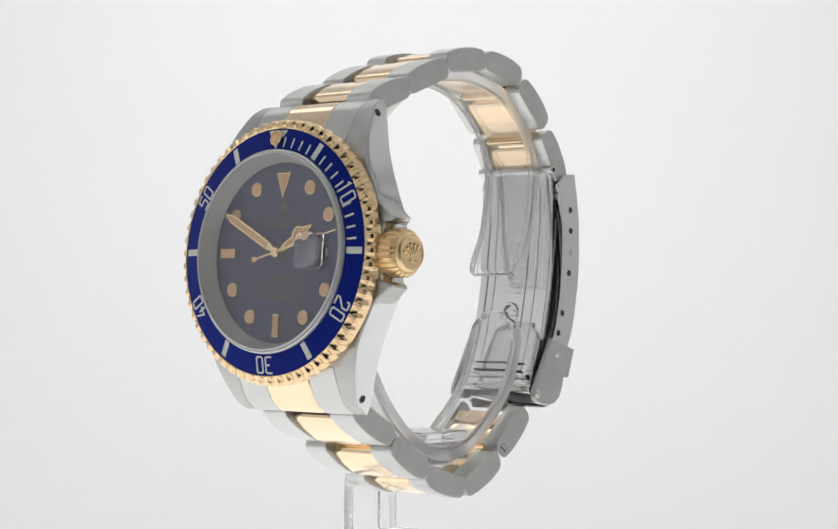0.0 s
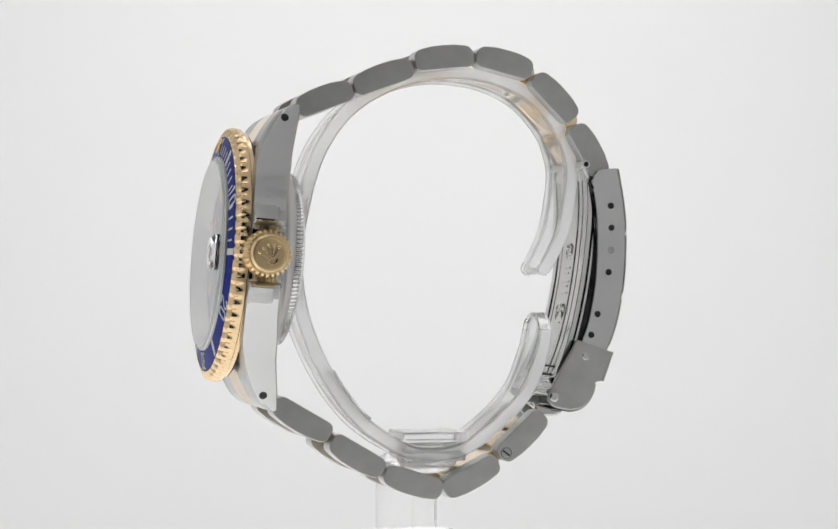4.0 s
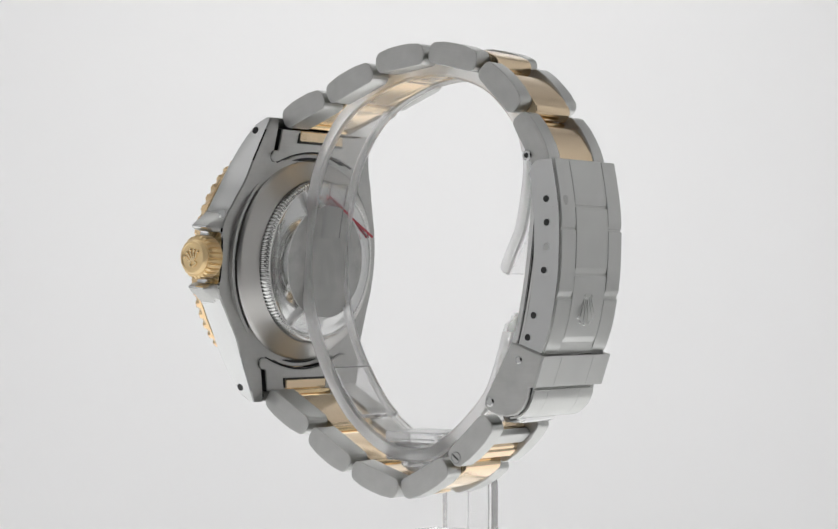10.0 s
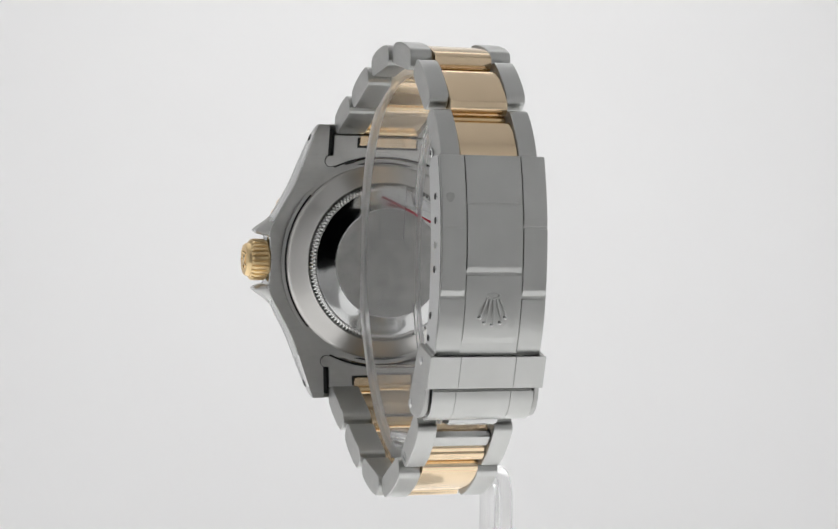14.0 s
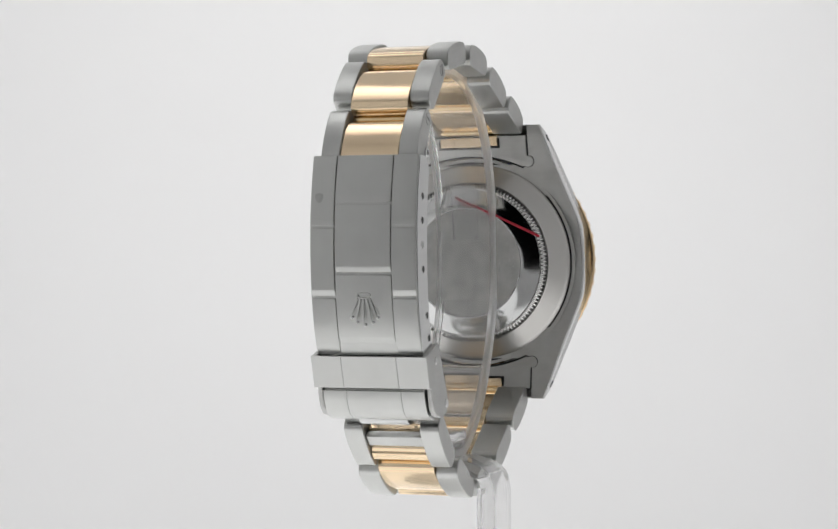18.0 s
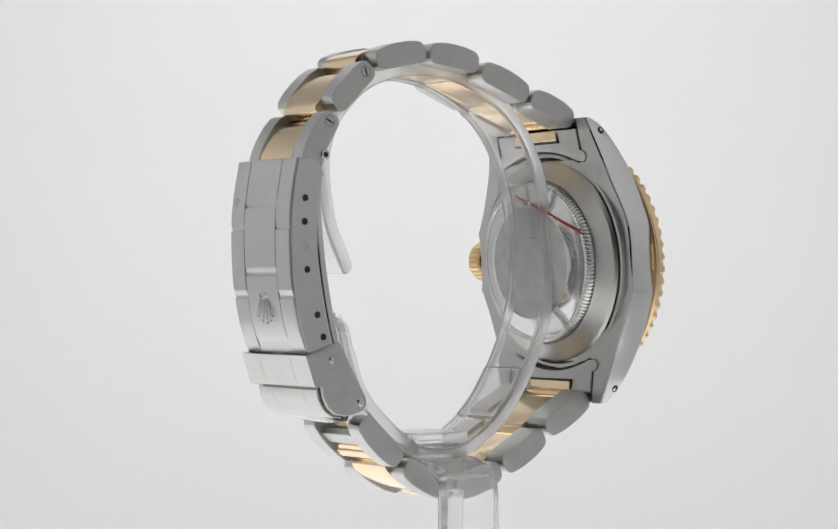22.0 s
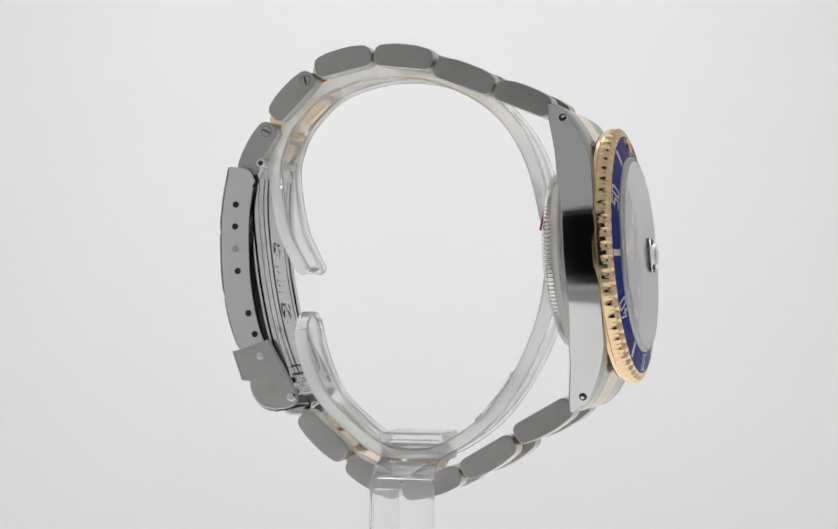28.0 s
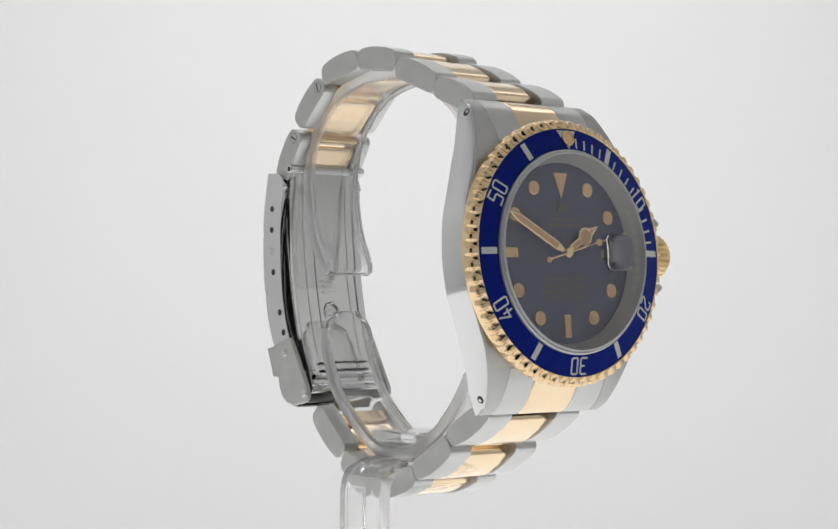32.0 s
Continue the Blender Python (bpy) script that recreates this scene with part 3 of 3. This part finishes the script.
def link_outline(length, t, rt=1.25, rb=0.8):
    """Side of a link: flat under, gently domed on top, rounded ends; along x, up z."""
    h = length / 2
    arc = lambda cx, cz, r, a0, a1, n: [(cx + r * math.cos(radians(a0 + (a1 - a0) * i / n)), cz + r * math.sin(radians(a0 + (a1 - a0) * i / n))) for i in range(n + 1)]
    return (arc(-h + rt, t / 2 - 0.35 - rt, rt, 180, 95, 6) + [(-h * 0.4, t / 2 - 0.06), (0, t / 2), (h * 0.4, t / 2 - 0.06)] + arc(h - rt, t / 2 - 0.35 - rt, rt, 85, 0, 6)
            + arc(h - rb, -t / 2 + rb, rb, 0, -90, 4) + arc(-h + rb, -t / 2 + rb, rb, -90, -180, 4))


def screw(parent, x, sg, half, m, slot):
    """A slotted screw head in the side of a link; a near-black bar paints the slot's shade."""
    mm = m @ frame3((x, sg * half, -0.1), (1, 0, 0), (0, sg, 0), (0, 0, 1)) @ Matrix.Rotation(radians(slot), 4, "Y")
    head = part("screw", lathe([(0.85, -0.1), (0.85, 0.03), (0.75, 0.07), (0, 0.07)], 20), STEEL_SIDE, parent, "", mm)
    part("screw_slot_shade", box(-0.7, 0.7, 0.0, 0.085, -0.13, 0.13), DARK, parent, "", mm)
    part("screw_rim", lathe([(0.92, -0.1), (0.92, 0.02), (0.85, 0.02)], 20), DARK, parent, "", mm)


def build_bracelet():
    for rows in (TOP, BOTTOM):
        for k, (p, q, half) in enumerate(rows):
            p, q = Vector(p), Vector(q)
            d = q - p
            u = d.normalized()
            n = Vector((-u.y, u.x)) if rows is TOP else Vector((u.y, -u.x))
            c = (p + q) / 2 + n * 0.12
            m = frame3((c.x, Y0, c.y), (u.x, 0, u.y), (0, 1 if rows is TOP else 1, 0), (n.x, 0, n.y))
            mid, h = 4.3 + 0.04 * half, d.length / 2
            for sg in (1, -1):
                o = prism(link_outline(d.length + 0.12, 3.9, 1.45, 1.25), *sorted((sg * (mid + 0.06), sg * half)), 0.16, 2, 40)
                link = part("outer_link", o, STEEL_BRUSHED, watch, "brushed steel outer bracelet link", m, 22, STEEL_SIDE, lambda f: abs(f.normal.y) > 0.9)
                if rows is TOP and k in (4, 5) and sg > 0:
                    screw(link, -h + 1.4, sg, half, m, (60, 95)[k - 4])
                if rows is BOTTOM and k == 4 and sg < 0:
                    screw(link, -h + 1.1, sg, half, m, 100)
            # each gold middle piece reaches past its row towards the clasp and leaves room for the gold hinge roll behind it
            if rows is BOTTOM and k == 4:
                part("centre_link", moved(prism(link_outline(3.9, 2.9, 1.2, 0.9), -mid, mid, 0.1, 1, 40), pose(-1.95, 0, 0.1)), GOLD_SATIN, watch, "short yellow gold centre bracelet link", m)
                part("centre_link", box(0.15, h - 2.2, -mid, mid, -1.55, -0.1, 0.3), GOLD_SATIN, watch, "yellow gold inner side of the last link", m)
                part("cross_bar", box(0.45, h - 2.2, -mid, mid, 0.0, 1.4, 0.3), STEEL_BRUSHED, watch, "steel cross bar of the last link", m)
            else:
                end = (Vector(rows[k + 1][0]) - q).length + 0.35 if k + 1 < len(rows) else 0.8
                part("centre_link", moved(prism(link_outline(d.length - 1.95 + end, 3.15, 1.4, 0.9), -mid, mid, 0.1, 1, 40), pose(0.975 + end / 2, 0, 0.05)), GOLD_SATIN, watch, "yellow gold centre bracelet link", m)
                part("hinge", moved(lathe([(0, -mid), (0.6, -mid), (0.6, mid), (0, mid)], 24), pose(-h + 0.75, 0, -1.05)), GOLD, watch, "", m)


build_bracelet()

CLASP = smooth_path([(31.0, 20.9), (32.0, 15.4), (32.4, 10.3), (32.1, 2.6), (30.9, -4.2), (29.2, -9.0)], 6)
BLADE = smooth_path([(26.2, 21.0), (26.5, 15), (26.1, 9), (25.0, 1), (23.0, -7.6), (19.9, -15.6)], 6)
CAP = [(23.6, -7.3), (29.6, -9.3), (27.85, -14.1), (26.8, -14.2), (26.5, -15.8), (25.7, -17.4), (24.4, -18.4), (22.6, -18.75), (20.6, -18.5), (19.2, -18.0), (18.5, -17.1), (18.7, -15.9)]


def clasp_x(z):
    """Outer surface of the clasp at a height."""
    return float(np.interp(z, [p[1] for p in CLASP[::-1]], [p[0] for p in CLASP[::-1]]))


def build_clasp():
    cover = part("clasp_cover", strip([(x - 0.65, z) for x, z in CLASP], 0.9, Y0 - 8.4, Y0 + 8.4, bevel=0.2), STEEL_BRUSHED, watch, "brushed steel folding clasp cover")
    # raised fields on the cover, with narrow joints between them
    for y0, y1, spans in ((-4.43, 4.43, ((20.85, 13.8), (13.45, 3.35), (2.95, -7.3))), (-8.35, -4.53, ((20.85, 10.3), (9.95, -0.2), (-0.6, -8.9))), (4.53, 8.35, ((20.85, 10.3), (9.95, -0.2), (-0.6, -8.9)))):
        for k, (z1, z0) in enumerate(spans):
            proud, fall = ((0.05, 0.12), (0.05, 0.26), (0.0, 0.2))[k]
            stops = sorted({z1 + (z0 - z1) * i / 10 for i in range(11)} | {z0 + 0.9, z0 + 0.6, z0 + 0.3}, reverse=True)
            path = [(clasp_x(z) - 0.12 + proud - fall * max(0.0, 1 - (z - z0) / 0.9), z) for z in stops]
            part("clasp_field", strip(path, 0.26, Y0 + y0, Y0 + y1, bevel=0.09), STEEL_BRUSHED, cover)
    # stamped emblem: an oval and five rays with round tips
    ex = lambda z: clasp_x(z) + 0.02
    m = lambda y, z: frame3((ex(z), Y0 + y, z), (0, 1, 0), (1, 0, 0), (0, 0, 1))
    part("emblem_oval", lathe([(0.75, -0.1), (0.85, 0.1), (1.1, 0.12), (1.25, -0.1)], 24), STEEL_BRUSHED, cover, "", m(0, -0.1) @ Matrix.Diagonal((1, 1, 0.4, 1)))
    for x0, z0, x1, z1 in ((-0.95, -0.55, -2.05, -3.4), (-0.5, -0.65, -1.25, -4.15), (0, -0.7, 0, -4.5), (0.5, -0.65, 1.25, -4.15), (0.95, -0.55, 2.05, -3.4)):
        dv = Vector((x1 - x0, 0, z1 - z0))
        ln = dv.length
        dv.normalize()
        part("emblem_ray", box(0, ln, -0.1, 0.035, -0.14, 0.14, 0.06, 2), STEEL_BRUSHED, cover, "", m(x0, z0) @ frame3((0, 0, 0), dv, (0, 1, 0), dv.cross(Vector((0, 1, 0)))))
        part("emblem_tip", lathe([(0.34, -0.1), (0.3, 0.04), (0.18, 0.12), (0, 0.15)], 14), STEEL_POLISHED, cover, "", m(x1, z1))
    part("scuff", lathe([(0, 0.03), (0.6, 0.025), (0.75, 0.01), (0.8, -0.1)], 20), DARK_SCUFF, cover, "", frame3((clasp_x(15.2) + 0.03, Y0 - 7.0, 15.2), (0, 1, 0), (0.987, 0, 0.16), (-0.16, 0, 0.987)) @ Matrix.Diagonal((1, 1, 1.9, 1)))
    inner = [(x - 5.1 + (0.4 if i < 3 else 0), z - (2.4 - 0.5 * i if i < 4 else 0)) for i, (x, z) in enumerate(CLASP)]
    top = [(30.4, 20.85), (28.3, 20.75), (27.3, 20.4), (26.7, 19.7)]
    for sg in (1, -1):
        out = [(x - 0.35, z) for x, z in CLASP] + inner[::-1] + top[::-1]
        side = part("clasp_side", prism(out, *sorted((Y0 + sg * 7.5, Y0 + sg * 8.5)), 0.22, 2, 40), STEEL_POLISHED, watch, "polished steel clasp side with adjustment holes")
        for k, (x, z) in enumerate(((29.6, 14.7), (29.7, 11.1), (29.6, 7.4), (29.2, 3.8), (27.3, -3.1), (26.2, -6.5))):
            mm = frame3((x, Y0 + sg * 8.5, z), (1, 0, 0), (0, sg, 0), (0, 0, 1))
            # no hole is cut: black discs carry the shade inside, the third is steel
            part("adjustment_hole_disc", lathe([(0, 0.02), (0.52, 0.02), (0.55, -0.2)], 18), DARK if k != 2 else STEEL_SIDE, side, "", mm)
            part("hole_rim", lathe([(0.52, -0.1), (0.54, 0.04), (0.66, 0.03), (0.7, -0.1)], 18), STEEL_POLISHED, side, "", mm)
    blade = part("inner_blade", strip(BLADE, 0.7, Y0 - 7.4, Y0 + 7.4, bevel=0.15), STEEL_BLADE, watch, "polished folding blade of the clasp")
    shift = lambda d: [(x - d, z) for x, z in BLADE]
    part("outer_leaf", strip(shift(-0.85)[1:-2], 0.55, Y0 - 7.3, Y0 + 7.3, bevel=0.12), STEEL_BLADE, blade)
    for y0, y1, d in ((-7.4, -5.9, 0.32), (5.9, 7.4, 0.32), (-4.7, -4.2, 0.22), (4.2, 4.7, 0.22), (-2.6, 2.6, 0.27)):
        part("blade_rib", strip(shift(d)[2:-2], 0.5, Y0 + y0, Y0 + y1, bevel=0.12), STEEL_BLADE, blade)
    # stamped marks on the blade, not to be read: two ovals and plain bars
    on_blade = lambda y, z: frame3((float(np.interp(z, [p[1] for p in BLADE[::-1]], [p[0] for p in BLADE[::-1]])) - 0.56, Y0 + y, z), (0, 1, 0), (-1, 0, 0), (0, 0, 1))
    for z, w, t in ((7.2, 1.35, 1.5), (-3.6, 1.7, 2.3)):
        part("stamped_oval", lathe([(0.8, -0.1), (0.85, 0.12), (1.0, 0.13), (1.06, -0.1)], 28), STEEL_BLADE, blade, "", on_blade(0, z) @ Matrix.Diagonal((w, 1, t, 1)))
        for k in range(3):
            wide = (0.45, 0.62, 0.45)[k] * w
            part("stamped_bar", box(-wide, wide, -0.1, 0.08, -0.12, 0.12, 0.05, 1), STEEL_BLADE, blade, "", on_blade(0, z + (k - 1) * 0.42 * t))
    for z, w in ((4.6, 1.3), (3.7, 0.8), (2.3, 1.7), (1.5, 1.2), (0.4, 1.6)):
        part("stamped_bar", box(-w, w, -0.1, 0.08, -0.16, 0.16, 0.06, 1), STEEL_BLADE, blade, "", on_blade(0, z))
    # near-black bars on the uncut blade, painted as the shade of two slits
    for z in (-11.7, -13.0):
        part("blade_slit_shade", box(-5.0, 5.0, -0.1, 0.16, -0.14, 0.14, 0.03, 1), DARK, blade, "", on_blade(0, z))
    rod = lambda x, z, r, hw: moved(lathe([(0, -hw), (r - 0.1, -hw), (r, -hw + 0.1), (r, hw - 0.1), (r - 0.1, hw), (0, hw)], 20), pose(x, Y0, z))
    tube = part("spring_bar_tube", rod(25.5, 21.5, 0.8, 8.0), STEEL_POLISHED, watch, "polished steel spring bar tube")
    for sg in (1, -1):
        end = frame3((25.5, Y0 + sg * 8.0, 21.5), (1, 0, 0), (0, sg, 0), (0, 0, 1))
        # the rod is solid: a near-black disc paints in the shaded bore
        part("tube_bore_shade", lathe([(0, 0.01), (0.42, 0.01), (0.45, -0.2)], 18), DARK, tube, "", end)
        part("tube_bracket", prism([(25.0, 21.4), (26.0, 21.7), (27.4, 19.6), (27.0, 18.6), (26.1, 18.8)], *sorted((Y0 + sg * 6.6, Y0 + sg * 7.4)), 0.15, 1), STEEL_POLISHED, tube)
    part("cross_rod", rod(20.0, -13.9, 0.5, 6.6), STEEL_POLISHED, blade)
    part("blade_hinge", rod(19.4, -15.9, 0.8, 8.0), STEEL_POLISHED, watch, "polished hinge bar of the clasp")
    part("hinge_tongue", prism([(17.6, -17.6), (23.0, -18.7), (22.8, -19.6), (21.6, -20.1), (18.4, -20.0)], Y0 - 4.0, Y0 + 4.0, 0.45, 3), STEEL_POLISHED, watch, "steel tongue under the clasp")
    for sg in (1, -1):
        plate = part("catch_side", prism(CAP, *sorted((Y0 + sg * 8.3, Y0 + sg * 9.2)), 0.2, 2, 25), STEEL_SIDE, watch, "satin steel side of the clasp catch")
        for x, z, r in ((25.0, -10.0, 0.62), (19.6, -16.6, 0.75)):
            part("rivet", lathe([(r, -0.1), (r, 0.05), (r * 0.7, 0.18), (0, 0.22)], 18), STEEL_POLISHED, plate, "", frame3((x, Y0 + sg * 9.2, z), (1, 0, 0), (0, sg, 0), (0, 0, 1)))
    catch = part("clasp_catch", prism([(25.0, -8.2), (29.5, -9.4), (27.9, -14.0), (27.0, -14.3), (26.3, -16.5), (25.2, -18.0), (24.0, -18.4), (22.6, -18.5), (24, -14)], Y0 - 8.0, Y0 + 8.0, 0.1, 1), STEEL_BRUSHED, watch, "brushed steel clasp catch")
    for y0, y1 in ((-9.2, -4.42), (-4.38, 4.38), (4.42, 9.2)):
        part("catch_field", strip([(29.7, -9.3), (28.0, -14.1)], 0.3, Y0 + y0, Y0 + y1, bevel=0.03), STEEL_BRUSHED, catch)
    for y0, y1 in ((-8.1, -4.42), (-4.38, 4.38), (4.42, 8.1)):
        part("catch_field", strip(smooth_path([(27.1, -14.6), (26.65, -16.2), (25.6, -17.8), (24.1, -18.75), (22.6, -19.0)], 3), 0.3, Y0 + y0, Y0 + y1, bevel=0.03), STEEL_BRUSHED, catch)


build_clasp()

# ---- the clear stand ----
stand = tagged(new("watch_stand"), "clear acrylic watch stand with an open cuff and foot", "display stand")
CUFF = smooth_path([(18.9, 3.6), (20.9, 7.2), (22.7, 11.5), (23.9, 19.4), (23.3, 23.8), (21.2, 28.3), (15.5, 33.6), (6.7, 36.2), (-3.0, 35.4), (-12.7, 30.6), (-18.5, 23.1), (-21.4, 13.4), (-22.4, 4.6), (-21.0, -4.2), (-17.1, -13.0), (-11.8, -20.1), (-4.9, -24.9), (0.6, -26.0), (5.8, -25.0), (11.6, -20.9), (16.4, -15.7), (18.9, -9.6), (19.6, -6.3), (19.7, -3.9)], 5)


def build_stand():
    n = len(CUFF)
    half = []
    for i in range(n):
        a, b = i / 5.0, (n - 1 - i) / 5.0
        w = 5.3
        if a < 1.0:
            w = 4.4 + 0.9 * math.sqrt(max(0.0, 1 - (1 - a) ** 2))
        if b < 2.0:
            w = 2.6 + 2.6 * math.sqrt(max(0.0, 1 - (1 - b / 2.0) ** 2))
        half.append(w)
    # one moulded channel: a thin web with thicker rims
    section = [(1.1, -5.0), (1.1, -4.5), (0.7, -4.2), (0.7, 4.2), (1.1, 4.5), (1.1, 5.0), (0.8, 5.3), (-0.8, 5.3), (-1.1, 5.0), (-1.1, 4.5), (-0.7, 4.2), (-0.7, -4.2), (-1.1, -4.5), (-1.1, -5.0), (-0.8, -5.3), (0.8, -5.3)]
    rings = []
    for i in range(1, n):
        p, q, c = Vector(CUFF[max(i - 1, 0)]), Vector(CUFF[min(i + 1, n - 1)]), Vector(CUFF[i])
        out = Vector((-(q - p).y, (q - p).x)).normalized()
        wide = half[i] / 5.3
        ring = lambda k, sc: [(c.x + out.x * d * sc + k * (q - p).normalized().x, Y0 + (y - math.copysign(1 - sc, y)) * wide, c.y + out.y * d * sc + k * (q - p).normalized().y) for d, y in section]
        if i == 1:
            rings += [ring(-1.05, 0.3), ring(-0.9, 0.6), ring(-0.6, 0.83), ring(-0.3, 0.95)]
        rings.append(ring(0, 1.0))
        if i == n - 1:
            rings += [ring(0.3, 0.95), ring(0.6, 0.83), ring(0.9, 0.6), ring(1.05, 0.3)]
    parts = [part("cuff", sweep_rings(rings), ACRYLIC, stand, "open clear cuff with thicker milky rims", Matrix(), 30, ACRYLIC_EDGE, lambda f: abs(f.calc_center_median().y - Y0) > 4.6 or len(f.verts) > 4)]
    inside = [Vector(p) + 1.0 * (Vector((1.5, 5.0)) - Vector(p)).normalized() for p in CUFF]
    parts.append(part("cuff_pad", strip([tuple(p) for p in inside[52:58]], 0.7, Y0 - 2.2, Y0 + 2.2, bevel=0.15), ACRYLIC, parts[0]))
    parts.append(part("cuff_pad", strip([tuple(p) for p in inside[70:77]], 1.0, Y0 - 4.8, Y0 + 4.8, bevel=0.2), ACRYLIC, parts[0]))
    for k, (x0, x1, z0, z1) in enumerate(((-4.6, 6.0, -24.0, -22.3), (-4.25, 5.65, -25.5, -24.1), (-4.5, 5.9, -27.0, -25.6))):
        parts.append(part("block_layer", box(x0, x1, Y0 - 5.2, Y0 + 5.2, z0, z1, 0.35), ACRYLIC_BLOCK, stand, "stacked clear block under the cuff"))
    parts.append(part("dome", moved(lathe([(0, -2.3), (2.0, -2.2), (3.6, -1.7), (4.6, -0.9), (5.0, 0.0), (0, 0.0)], 48), frame3((0.7, Y0, -27.05), (1, 0, 0), (0, 0, 1), (0, -1, 0))), ACRYLIC, stand, "clear dome under the block"))
    arm = smooth_path([(5.3, -27.4), (6.5, -27.4), (8.6, -27.8), (11.4, -29.0), (12.3, -31.5), (12.4, -35), (12.4, -39.6)], 5)
    turn = frame3((0.2, 0, 0), (0, 1, 0), (1, 0, 0), (0, 0, 1))
    parts.append(part("post", strip(arm, 2.2, -5.1, 5.1, bevel=0.4), ACRYLIC, stand, "clear arm bent down into a post", turn))
    parts.append(part("post_rib", box(1.0, 5.2, 10.5, 11.25, -39.4, -31.0, 0.25), ACRYLIC, stand))
    parts.append(part("foot", box(-8, 8, -8, 13.5, -41.6, -39.7, 0.4), ACRYLIC, stand, "flat clear foot"))
    for p in parts:
        p.visible_shadow = False


build_stand()

turntable = tagged(new("turntable"), "small clear round turntable under the stand", "turntable")
part("plate", lathe([(0, -45.5), (14.5, -45.5), (15.0, -45.0), (15.0, -42.1), (14.5, -41.65), (0, -41.65)], 64), ACRYLIC, turntable, "", frame3((0, 0, 0), (1, 0, 0), (0, 0, 1), (0, -1, 0)))
part("column", lathe([(0, FLOOR + 1), (30.0, FLOOR + 1), (30.0, FLOOR + 8), (6.0, FLOOR + 14), (6.0, -45.5), (0, -45.5)], 48), ACRYLIC, turntable, "", frame3((0, 0, 0), (1, 0, 0), (0, 0, 1), (0, -1, 0)))

for p in turntable.children:
    p.visible_shadow = False

# ---- what turns ----
TURN = [(0, 49.45), (2, 32.65), (4, 15.11), (6, -3.01), (8, -20.99), (10, -38.01), (12, -54.97), (14, -72.22), (16, -89.98), (18, -107.86), (20, -125.55), (22, -143.16), (24, -160.56), (26, -177.86), (28, -195.43), (30, -212.27), (32, -229.24)]


def motions():
    for thing in (watch, stand, turntable):
        walk(thing, [(t, pose(0, 0, 0, 0, 0, a)) for t, a in TURN])


motions()
